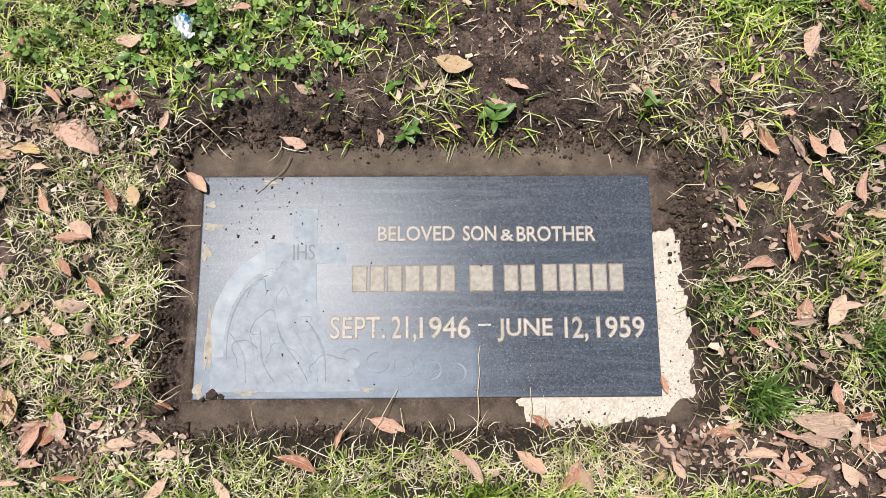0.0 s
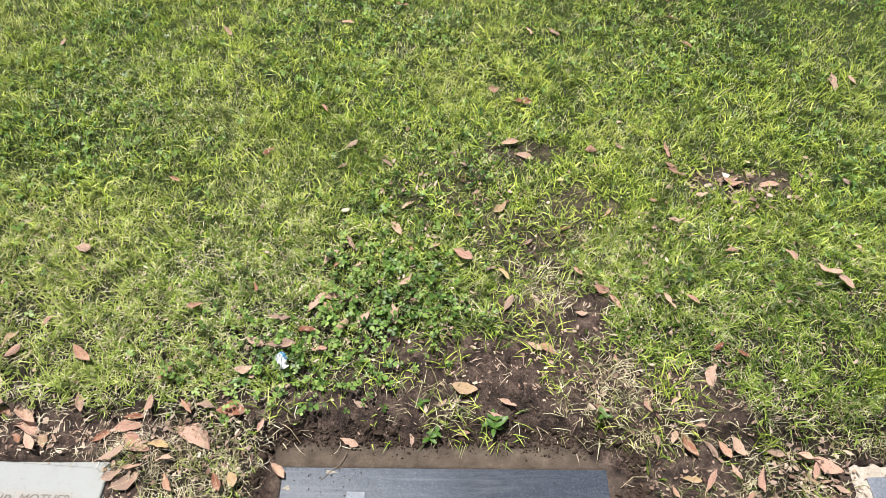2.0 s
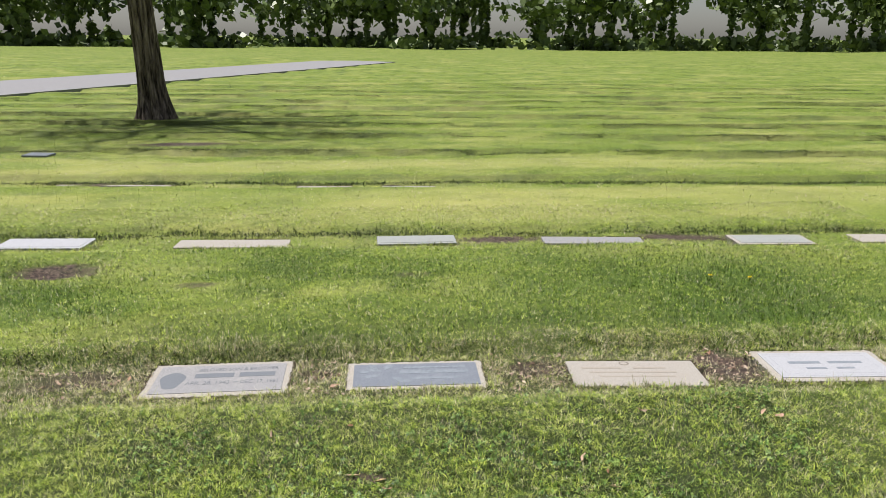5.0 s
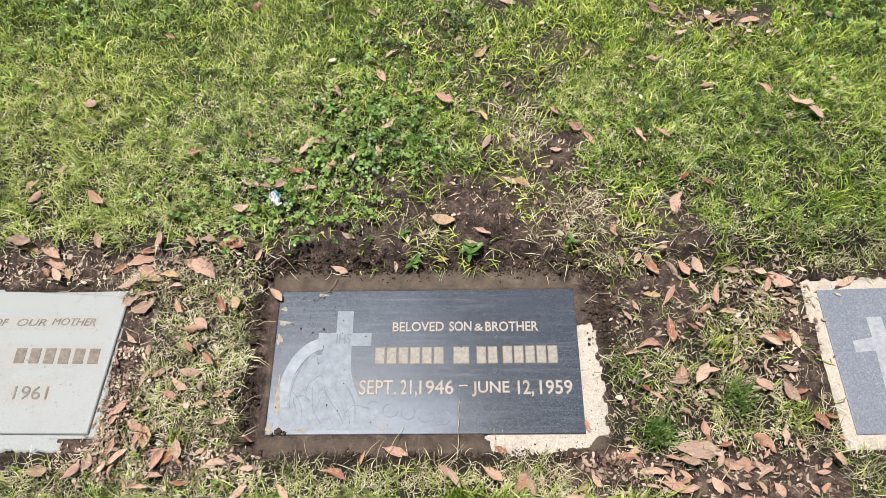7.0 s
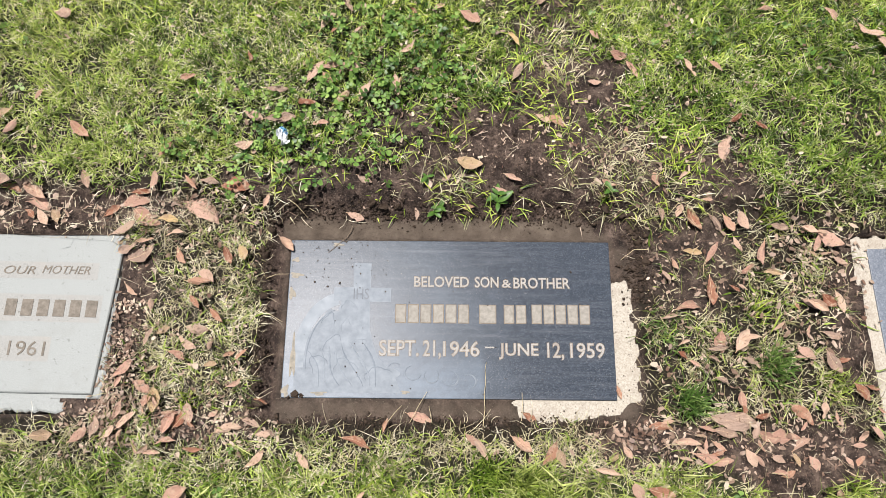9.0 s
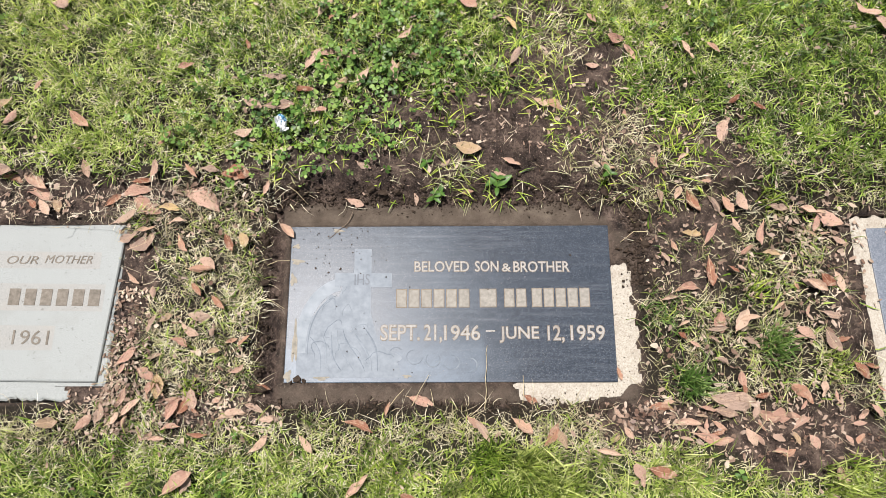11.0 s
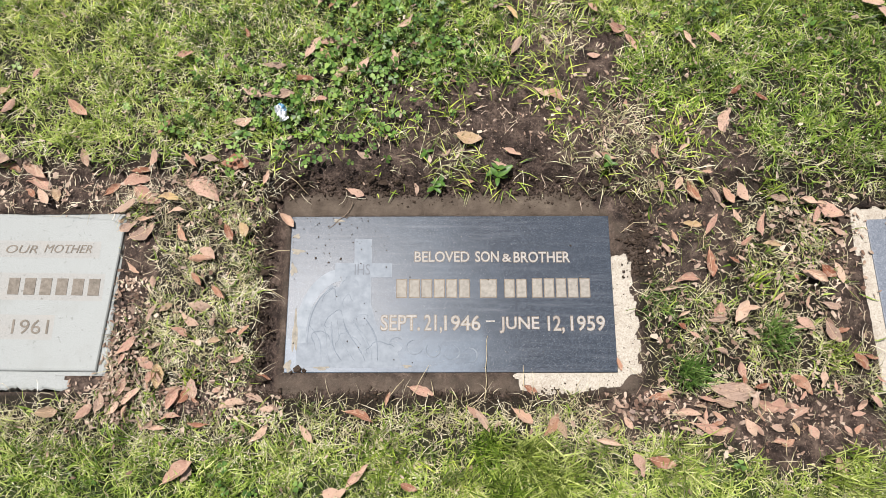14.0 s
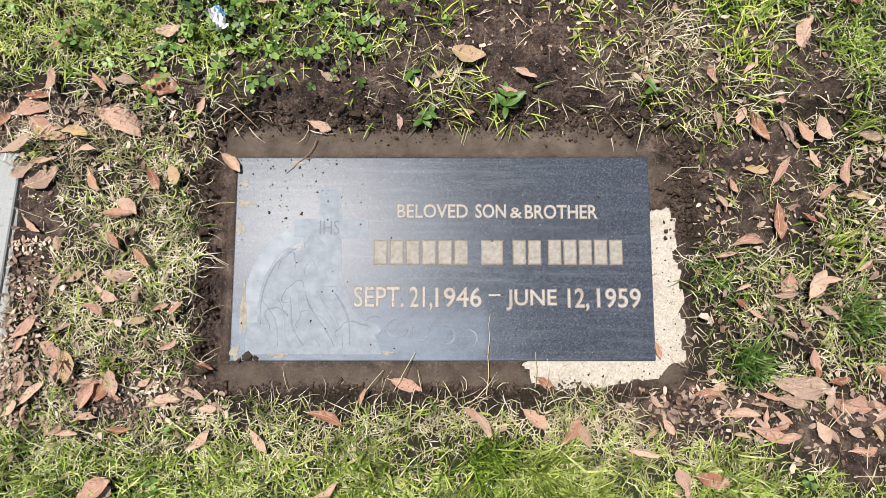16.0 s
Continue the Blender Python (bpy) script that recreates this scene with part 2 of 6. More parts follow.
SLATE = stone_material("blue_grey_slate", (0.09, 0.11, 0.14), (0.17, 0.19, 0.225), (0.30, 0.32, 0.36), 300, 0.45, (0.24, 0.26, 0.29), 0.5)
GREY = stone_material("grey_granite", (0.14, 0.14, 0.15), (0.27, 0.27, 0.28), (0.42, 0.42, 0.42), 260, 0.5, (0.36, 0.35, 0.33), 0.5)
BEIGE = stone_material("beige_stone", (0.25, 0.232, 0.205), (0.335, 0.315, 0.285), (0.43, 0.41, 0.38), 240, 0.8, (0.31, 0.27, 0.23), 0.5)
WHITE = stone_material("white_marble", (0.30, 0.31, 0.335), (0.38, 0.39, 0.42), (0.47, 0.48, 0.51), 120, 0.55, (0.29, 0.29, 0.31), 0.4)
CREAM = stone_material("cream_letter", (0.26, 0.245, 0.225), (0.385, 0.365, 0.34), (0.51, 0.485, 0.45), 400, 0.85, (0.20, 0.165, 0.135), 0.8)
TAN = plain_material("tan_letter_edge", (0.15, 0.12, 0.09), (0.30, 0.25, 0.19), 150, 0.85)
ETCH = plain_material("etched_grey", (0.155, 0.18, 0.21), (0.245, 0.275, 0.31), 60, 0.5, 0.2)
STAIN = plain_material("mineral_crust", (0.20, 0.19, 0.165), (0.37, 0.33, 0.265), 140, 0.85)
ETCH_SOFT = plain_material("etched_soft", (0.19, 0.22, 0.25), (0.30, 0.33, 0.365), 45, 0.5, 0.2)
ETCH_PALE = plain_material("etched_pale", (0.22, 0.24, 0.26), (0.36, 0.375, 0.395), 110, 0.7)
ETCH_DARK = plain_material("etched_dark", (0.115, 0.13, 0.15), (0.175, 0.19, 0.215), 150, 0.6)
BAR = plain_material("letter_bar", (0.22, 0.205, 0.18), (0.36, 0.335, 0.295), 160, 0.85)
FAINT = plain_material("faint_cut", (0.27, 0.24, 0.205), (0.34, 0.31, 0.27), 120, 0.9)
CUT = plain_material("cut_grey", (0.13, 0.115, 0.095), (0.25, 0.22, 0.185), 120, 0.9)
LEAF = leaf_material("fallen_leaf", [(0.0, (0.25, 0.095, 0.055)), (0.14, (0.46, 0.25, 0.165)), (0.30, (0.64, 0.465, 0.35)), (0.48, (0.56, 0.355, 0.275)), (0.62, (0.44, 0.245, 0.18)), (0.78, (0.50, 0.36, 0.28)), (0.90, (0.32, 0.225, 0.175)), (1.0, (0.60, 0.44, 0.22))], (0.32, 0.18, 0.13))
RIB = plain_material("leaf_rib", (0.55, 0.38, 0.25), (0.68, 0.50, 0.34), 200, 0.6)
TWIG = plain_material("twig", (0.12, 0.085, 0.06), (0.28, 0.22, 0.16), 300, 0.85)
STRAW = plain_material("straw_stem", (0.45, 0.36, 0.20), (0.66, 0.57, 0.38), 300, 0.7)
SOIL = plain_material("wet_soil", (0.022, 0.014, 0.009), (0.075, 0.05, 0.033), 180, 0.75, 0.35, 0.8)
BARK = bark_material()
CROWN = blade_material("tree_leaves", (0.04, 0.07, 0.018), (0.09, 0.14, 0.035), (0.18, 0.24, 0.07), (0.12, 0.17, 0.045))
FOIL = plain_material("white_wrapper", (0.75, 0.78, 0.80), (0.88, 0.89, 0.90), 40, 0.35, 0.5)
BLUE = plain_material("blue_print", (0.10, 0.35, 0.62), (0.25, 0.55, 0.75), 90, 0.35, 0.5)
ASPHALT = plain_material("asphalt", (0.20, 0.20, 0.21), (0.27, 0.27, 0.28), 40, 0.9)
PETAL = plain_material("yellow_petal", (0.72, 0.55, 0.02), (0.85, 0.70, 0.04), 200, 0.6)
IRON = plain_material("dark_base_stone", (0.02, 0.02, 0.02), (0.06, 0.055, 0.05), 60, 0.7)


# ---- building helpers ----
def part(name, bm, material_, parent=None, label=""):
    me = bpy.data.meshes.new(name)
    bm.to_mesh(me)
    bm.free()
    return hang(name, me, material_, parent, label)


def hang(name, me, material_, parent=None, label=""):
    if material_ and not me.materials:
        me.materials.append(material_)
    ob = new(name, me)
    ob.parent = parent
    return tagged(ob, label)


def thing(name, m, label, category, group=""):
    ob = new(name)
    ob.empty_display_size = 0.1
    ob.matrix_basis = m
    return tagged(ob, label, category, group)


def box(bm, x0, x1, y0, y1, z0, z1, bevel=0.0):
    made = bmesh.ops.create_cube(bm, size=1)["verts"]
    for v in made:
        v.co = ((x0 + x1) / 2 + v.co.x * (x1 - x0), (y0 + y1) / 2 + v.co.y * (y1 - y0), (z0 + z1) / 2 + v.co.z * (z1 - z0))
    if bevel:
        edges = list({e for v in made for e in v.link_edges})
        bmesh.ops.bevel(bm, geom=edges, offset=bevel, segments=2, profile=0.5, affect="EDGES")
    return bm


def lattice(x, y, seed):
    """Smooth value noise on numpy arrays, 0 to 1."""
    xi, yi = np.floor(x).astype(np.int64), np.floor(y).astype(np.int64)
    fx, fy = x - xi, y - yi
    fx, fy = fx * fx * (3 - 2 * fx), fy * fy * (3 - 2 * fy)

    def cell(i, j):
        h = (i * 374761393 + j * 668265263 + seed * 974634777) & 0xFFFFFFFF
        h = ((h ^ (h >> 13)) * 1274126177) & 0xFFFFFFFF
        return ((h ^ (h >> 16)) & 0xFFFF) / 65535.0
    a, b2, c, d = cell(xi, yi), cell(xi + 1, yi), cell(xi, yi + 1), cell(xi + 1, yi + 1)
    return (a + (b2 - a) * fx) * (1 - fy) + (c + (d - c) * fx) * fy


def layers(x, y, scale, seed, count=3):
    total, size = 0.0, 0.0
    for k in range(count):
        total = total + lattice(x * scale * 2 ** k, y * scale * 2 ** k, seed + k) / 2 ** k
        size += 1 / 2 ** k
    return total / size


def step(a, b2, v):
    s = np.clip((v - a) / (b2 - a), 0, 1)
    return s * s * (3 - 2 * s)


# ---- the plan ----
# Rows of markers lie in shallow strips, cut a little into the lawn; slope: how a row turns with distance.
ROW_Y = [-2.5, 0.0, 2.5, 4.95, 7.3, 9.4, 11.2, 12.7, 14.3, 16.0, 17.6, 19.2, 20.9] + [22.7 + 1.9 * k for k in range(16)]


def row_line(k, x):
    return ROW_Y[k] - min(0.06, 0.018 * max(0, k - 2)) * np.clip(x, -12, 12)


# Flat markers: centre, half size, turn in degrees.
MARKERS = {
    "main": (0.0, 0.0025, 0.345, 0.185, 0.0), "west": (-0.945, -0.006, 0.322, 0.170, -1.0), "east": (1.121, 0.004, 0.345, 0.176, 1.5),
    "b1": (-0.905, 2.517, 0.325, 0.170, 1.5), "b2": (0.012, 2.512, 0.325, 0.145, 0.0), "b3": (1.06, 2.452, 0.315, 0.138, -3.0),
    "b4": (2.03, 2.482, 0.318, 0.172, -2.0), "c1": (-2.74, 4.96, 0.33, 0.14, -2.0), "c2": (-1.31, 4.89, 0.43, 0.11, -2.0),
    "c3": (0.11, 4.93, 0.31, 0.12, 1.0), "c4": (1.51, 4.85, 0.40, 0.10, -4.0), "c5": (2.95, 4.80, 0.31, 0.14, -2.0), "c6": (4.0, 4.80, 0.34, 0.12, -2.0),
    "d1": (-3.1, 7.47, 0.62, 0.035, -3.0), "d2": (0.11, 7.22, 0.30, 0.08, -2.0), "d3": (-0.8, 7.27, 0.30, 0.07, -2.0),
}
# Bare earth: centre, radii, how bare.
BARE_NEAR = [(0.10, 0.32, 0.30, 0.11, 1.1), (0.02, 0.25, 0.44, 0.055, 1.3), (0.22, 0.45, 0.14, 0.12, 1.0), (0.43, 0.13, 0.12, 0.11, 0.82),
             (0.62, -0.255, 0.16, 0.07, 1.3), (0.45, 0.08, 0.10, 0.08, 0.6), (-0.43, -0.195, 0.12, 0.03, 0.9), (-0.78, 0.21, 0.30, 0.045, 1.1),
             (0.36, -0.22, 0.13, 0.04, 0.95), (0.42, 0.29, 0.20, 0.10, 0.97), (-0.13, 0.36, 0.09, 0.08, 0.8),
             (-0.592, 0.05, 0.034, 0.10, 1.2), (0.74, 0.02, 0.04, 0.2, 0.8)]
BARE_FAR = [(0.17, 0.94, 0.12, 0.04, 0.8), (0.0, 0.80, 0.12, 0.10, 0.5), (0.30, 0.78, 0.10, 0.06, 0.75), (0.72, 0.86, 0.14, 0.05, 0.9), (0.18, 0.70, 0.14, 0.06, 0.7), (0.20, 0.58, 0.09, 0.09, 0.85), (0.74, 0.85, 0.09, 0.03, 0.8),
            (-0.2, 1.62, 0.08, 0.03, 0.9), (1.54, 2.50, 0.17, 0.18, 1.2), (0.60, 2.53, 0.17, 0.10, 0.85), (-1.55, 2.52, 0.28, 0.11, 0.75),
            (-0.45, 2.55, 0.10, 0.06, 0.7), (-2.34, 4.17, 0.30, 0.16, 1.3), (-1.32, 3.80, 0.12, 0.05, 0.8), (0.78, 4.95, 0.38, 0.10, 1.0),
            (2.25, 4.93, 0.36, 0.12, 1.0), (-3.05, 10.15, 0.75, 0.22, 1.0), (-4.8, 9.7, 0.3, 0.15, 0.6), (0.05, 3.95, 0.12, 0.06, 0.6)]


def earth(x, y):
    """How bare the ground is, 0 to 1 and over."""
    x, y = np.atleast_1d(x), np.atleast_1d(y)
    bare = np.zeros_like(x)
    for cx, cy, rx, ry, much in BARE_NEAR + BARE_FAR:
        near = (np.abs(x - cx) < rx * 1.8) & (np.abs(y - cy) < ry * 1.8)
        u, v = x[near], y[near]
        d = np.sqrt(((u - cx) / rx) ** 2 + ((v - cy) / ry) ** 2) + layers(u, v, 28, 5) - 0.5
        bare[near] = np.maximum(bare[near], much * (1 - step(0.7, 1.25, d)))
    return bare


def inside(x, y, key, grow=0.0):
    cx, cy, hx, hy, turn = MARKERS[key]
    a = radians(-turn)
    u, v = (x - cx) * math.cos(a) - (y - cy) * math.sin(a), (x - cx) * math.sin(a) + (y - cy) * math.cos(a)
    return np.maximum(np.abs(u) - hx, np.abs(v) - hy) < grow


def pit(x, y):
    """1 in the cleaned-out hollow round the main marker, 0 outside, with sloping ragged walls."""
    r = (layers(x, y, 30, 11) - 0.5) * 0.03 + (layers(x, y, 110, 13) - 0.5) * 0.008
    cut = (x - 0.24) * 0.49 + (y - 0.195) * 0.87
    inner = step(-0.356, -0.324, x + r) * (1 - step(0.187, 0.217, y + r)) * (1 - step(0.343, 0.358, x + r * 0.7)) * step(-0.194, -0.180, y + r * 0.7)
    return inner * (1 - step(-0.012, 0.012, cut + r))


def row_strip(x, y):
    low = np.zeros_like(x)
    for k in range(len(ROW_Y)):
        close = k < 5
        here = np.abs(y - row_line(k, x)) < (0.5 if close else 1.9)
        u, v = x[here], y[here]
        if not len(u):
            continue
        s = v - row_line(k, u) + (layers(u, v, 3, 31 + k, 2) - 0.5) * 0.05
        if close:
            part_ = step(-0.36, -0.22, s) * (1 - step(0.205, 0.265 if k < 2 else 0.38, s))
        else:
            s = s + (layers(u, v * 0 + k, 0.6, 131 + k, 3) - 0.5) * 0.5
            part_ = step(-1.3, 0.05, s) * (1 - step(0.06, 0.115, s)) * (0.25 + 1.1 * layers(u, v * 0 + k, 0.45, 77 + k, 3))
        low[here] = np.maximum(low[here], part_)
    return low


def rise(x, y):
    """Height of the ground."""
    x, y = np.atleast_1d(np.asarray(x, float)), np.atleast_1d(np.asarray(y, float))
    z = 0.036 + (layers(x, y, 1.1, 3, 2) - 0.5) * np.where(y > 0.6, 0.036, 0.02)
    z = z - 0.08 * np.exp(-((x + 2.34) / 0.22) ** 2 - ((y - 4.17) / 0.11) ** 2) + (layers(x, y, 12, 17) - 0.5) * 0.012
    z = z - row_strip(x, y) * np.where(y > 8.3, 0.07, np.where(y > 6, 0.055, np.where(y > 4, 0.036, 0.03)))
    z = z + ((layers(x, y, 60, 23) - 0.5) * 0.016 + (layers(x, y, 14, 29) - 0.5) * 0.016 + (layers(x, y, 120, 33) - 0.5) * 0.009) * np.clip(earth(x, y), 0, 1)
    hollow = pit(x, y)
    exposed = step(0.295, 0.303, x) * (1 - step(0.062, 0.075, y + (layers(x, y, 60, 8) - 0.5) * 0.03)) * (1 - step(0.340, 0.346, x + (layers(x, y, 50, 9) - 0.5) * 0.03))
    exposed = np.maximum(exposed, step(0.118, 0.128, x + (layers(x, y, 60, 14) - 0.5) * 0.02) * (1 - step(-0.149, -0.144, y)))
    exposed = exposed * step(-0.180, -0.172, y + (layers(x, y, 40, 15) - 0.5) * 0.03 - 0.035 * step(0.29, 0.35, x))
    mud = 0.0006 + (layers(x, y, 45, 41) - 0.5) * 0.003 + np.maximum(0, layers(x, y, 130, 43, 2) - 0.62) * 0.012 - exposed * 0.02 - 0.016 * (1 - step(-0.332, -0.316, x + (layers(x, y, 40, 45) - 0.5) * 0.02))
    z = z * (1 - hollow) + mud * hollow
    for key in MARKERS:
        if key != "main":
            buried = (key == "west") & (x + y * 0.9 > -0.845 + (layers(x, y, 40, 47) - 0.5) * 0.05) & (y < -0.146)
            z = np.where(inside(x, y, key, -0.004), np.where(buried, 0.003, -0.10), z)
    slab = (np.abs(x) < 0.299) & (y > -0.140) & (y < 0.146)
    z = np.where(slab, -0.04, z)
    return z if z.size > 1 else float(z.ravel()[0])


def grown(x, y):
    """Where grass can grow, 0 to 1."""
    g = 1 - np.clip(earth(x, y), 0, 1)
    g = g * (1 - step(0.02, 0.5, pit(x, y)))
    for key in MARKERS:
        g = np.where(inside(x, y, key, 0.006), 0, g)
    return g


def lush(x, y):
    """Drifts of deep green beyond the second row."""
    d = np.exp(-((x - 1.9) / 1.25) ** 2 - ((y - 3.7) / 0.75) ** 2) + 0.8 * np.exp(-((x + 2.2) / 0.5) ** 2 - ((y - 3.65) / 0.3) ** 2) + 0.6 * np.exp(-((x + 0.4) / 0.8) ** 2 - ((y - 2.95) / 0.22) ** 2) + 0.9 * np.exp(-((x - 1.05) / 0.65) ** 2 - ((y - 1.55) / 0.45) ** 2)
    drifts = 0.55 * step(0.55, 0.68, layers(x * 0.6, y, 1.9, 197)) * step(2.8, 3.1, y) * (1 - step(4.5, 4.8, y))
    return np.clip(d * (0.5 + layers(x, y, 2.2, 193)) + drifts, 0, 1)


def straw_band(x, y):
    """1 where the farther lawn is bleached, in long drifts between the rows."""
    drift = layers(x * 0.45, y, 1.3, 171, 3)
    band = step(5.15, 5.7, y) * (1 - step(6.5, 7.1, y)) * (0.35 + 0.65 * step(-1.5, 0.8, x)) + 0.8 * step(7.55, 8.0, y) * (1 - step(8.7, 9.3, y))
    return np.clip(band * (0.35 + 1.1 * step(0.4, 0.62, drift)), 0, 1)


def spacing(*runs):
    out = [runs[0][0]]
    for a, b2, first, last in runs:
        d, v = first, a
        count = max(1, int(round((b2 - a) / ((first + last) / 2))))
        w = np.linspace(first, last, count)
        out.extend(a + np.cumsum(w) * (b2 - a) / w.sum())
    return np.array(out)


def quick_mesh(name, co, corner, starts):
    me = bpy.data.meshes.new(name)
    me.vertices.add(len(co))
    me.vertices.foreach_set("co", np.ascontiguousarray(co, np.float32).ravel())
    me.loops.add(len(corner))
    me.loops.foreach_set("vertex_index", np.ascontiguousarray(corner, np.int32))
    me.polygons.add(len(starts))
    me.polygons.foreach_set("loop_start", np.ascontiguousarray(starts, np.int32))
    me.update(calc_edges=True)
    return me


def build_ground():
    xs = spacing((-900, -60, 240, 20), (-60, -8, 14, 0.6), (-8, -1.15, 0.5, 0.03), (-1.15, -0.66, 0.012, 0.009), (-0.66, 0.76, 0.0074, 0.0074), (0.76, 1.2, 0.009, 0.012), (1.2, 8, 0.03, 0.5), (8, 60, 0.6, 14), (60, 900, 20, 240))
    ys = spacing((-900, -30, 240, 10), (-30, -0.7, 6, 0.05), (-0.7, -0.3, 0.02, 0.008), (-0.3, 0.5, 0.0074, 0.0074), (0.5, 2.25, 0.012, 0.022), (2.25, 2.8, 0.012, 0.012), (2.8, 8, 0.045, 0.07), (8, 24, 0.08, 0.14), (24, 60, 0.2, 0.8), (60, 1200, 8, 300))
    X, Y = np.meshgrid(xs, ys)
    Z = rise(X, Y)
    nx, ny = len(xs), len(ys)
    i, j = np.meshgrid(np.arange(nx - 1), np.arange(ny - 1))
    a = (j * nx + i).ravel()
    corner = np.stack([a, a + 1, a + nx + 1, a + nx], 1).ravel()
    me = quick_mesh("ground", np.stack([X.ravel(), Y.ravel(), Z.ravel()], 1), corner, np.arange(len(a)) * 4)
    # from the third row on, steep near-facing banks turn soil-brown to paint their shade
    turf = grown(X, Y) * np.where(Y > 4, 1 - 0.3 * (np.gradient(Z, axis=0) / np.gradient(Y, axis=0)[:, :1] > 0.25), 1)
    at = me.attributes.new("turf", "FLOAT", "POINT")
    at.data.foreach_set("value", turf.ravel().astype(np.float32))
    at = me.attributes.new("mud", "FLOAT", "POINT")
    at.data.foreach_set("value", (step(0.6, 1.0, pit(X, Y)) * (0.35 + 0.65 * step(0.12, 0.17, Y) + 0.3 * step(-0.15, -0.16, Y) - 1.0 * step(-0.316, -0.326, X))).clip(0, 1).ravel().astype(np.float32))
    at = me.attributes.new("lush", "FLOAT", "POINT")
    at.data.foreach_set("value", lush(X, Y).ravel().astype(np.float32))
    at = me.attributes.new("straw", "FLOAT", "POINT")
    at.data.foreach_set("value", straw_band(X, Y).ravel().astype(np.float32))
    me.polygons.foreach_set("use_smooth", np.ones(len(a), bool))
    tagged(hang("ground", me, GROUND), "wet brown soil and thatch of a cemetery lawn, sunk along the rows", "ground", kind="structure")


build_ground()
rng = np.random.default_rng(4)


def blades(name, material_, label, x0, x1, y0, y1, per_m2, chance, tall, wide, lean, fine=False):
    """A field of single grass blades, each two faces long, bending over."""
    count = int((x1 - x0) * (y1 - y0) * per_m2)
    x, y = rng.uniform(x0, x1, count), rng.uniform(y0, y1, count)
    keep = rng.random(count) < chance(x, y)
    x, y = x[keep], y[keep]
    count = len(x)
    z = rise(x, y) - 0.003
    clump = layers(x, y, 16, 61, 2)
    h = rng.uniform(*tall, count) * (0.55 + 0.9 * clump) * np.where(rng.random(count) < 0.07, 1.7, 1.0)
    w = rng.uniform(*wide, count) / 2
    turn, bend = rng.uniform(0, 2 * np.pi, count), rng.uniform(*lean, count)
    dx, dy = np.cos(turn), np.sin(turn)
    sx, sy = -dy * w, dx * w
    out1, up1 = h * 0.5 * np.sin(bend * 0.85), h * 0.5 * np.cos(bend * 0.85)
    more = bend * rng.uniform(0.9, 1.7, count)
    out2, up2 = out1 + h * 0.5 * np.sin(more), up1 + h * 0.5 * np.cos(np.minimum(more, 1.75))
    base = np.stack([x, y, z], 1)
    side = np.stack([sx, sy, np.zeros(count)], 1)
    if fine:
        tip = base + np.stack([dx * h * np.sin(bend), dy * h * np.sin(bend), np.maximum(h * np.cos(bend), 0.004)], 1)
        co = np.stack([base - side, base + side, tip], 1).reshape(-1, 3)
        me = quick_mesh(name, co, np.arange(count * 3), np.arange(count) * 3)
        return tagged(hang(name, me, material_), label, "grass", kind="stuff")
    mid = base + np.stack([dx * out1, dy * out1, up1], 1)
    tip = base + np.stack([dx * out2, dy * out2, np.maximum(up2, 0.004)], 1)
    co = np.stack([base - side * 0.75, base + side * 0.75, mid + side, mid - side, tip], 1).reshape(-1, 3)
    k = np.arange(count)[:, None] * 5
    corner = (k + np.array([0, 1, 2, 3, 3, 2, 4])).ravel()
    starts = (np.arange(count)[:, None] * 7 + np.array([0, 4])).ravel()
    me = quick_mesh(name, co, corner, starts)
    return tagged(hang(name, me, material_), label, "grass", kind="stuff")


def strip(x, y):
    """1 in the strips of dry growth along the rows of markers."""
    s = np.zeros_like(x)
    for k in range(5):
        d = y - row_line(k, x) + (layers(x, y, 6, 51) - 0.5) * 0.16
        s = np.maximum(s, step(-0.33, -0.20, d) * (1 - step(0.14, 0.26, d)))
        if k > 1:
            s = np.maximum(s, 0.45 * step(-1.1, -0.3, d) * (1 - step(0.5, 1.5, d)))
    return s


def patchy(x, y):
    return step(0.45, 0.62, layers(x, y, 3.5, 71))


def clover_bed(x, y):
    d = np.minimum(((x + 0.30) / 0.27) ** 2 + ((y - 0.36) / 0.13) ** 2, ((x + 0.14) / 0.20) ** 2 + ((y - 0.47) / 0.18) ** 2)
    return (1 - step(0.4, 1.3, np.sqrt(d) + (layers(x, y, 12, 81) - 0.5) * 0.8)) * (0.35 + 0.65 * step(0.4, 0.6, layers(x, y, 20, 83)))


def green_chance(x, y):
    return grown(x, y) * (1 - np.where(y < 1, 0.86, 0.45) * strip(x, y)) * (1 - 0.35 * patchy(x, y)) * (1 - 0.3 * clover_bed(x, y)) * (0.12 + 0.35 * step(0.35, 0.6, y) + (0.88 - 0.35 * step(0.35, 0.6, y)) * step(0.32, 0.55, layers(x, y, 22, 91)))


def dry_chance(x, y):
    return np.clip(grown(x, y) + 0.03, 0, 1) * (1 - step(0.3, 0.9, pit(x, y))) * (0.27 + 0.55 * strip(x, y) + 0.9 * straw_band(x, y) + 0.25 * patchy(x, y) + 0.3 * step(-0.17, -0.2, y) * (1 - step(-0.26, -0.34, y))) * (0.15 + 0.85 * step(0.32, 0.55, layers(x, y, 18, 95)))


def clear(x, y):
    ok = np.ones_like(x)
    for key in MARKERS:
        ok = np.where(inside(x, y, key, 0.0), 0, ok)
    return ok


def dry_here(x, y):
    return dry_chance(x, y) * clear(x, y)


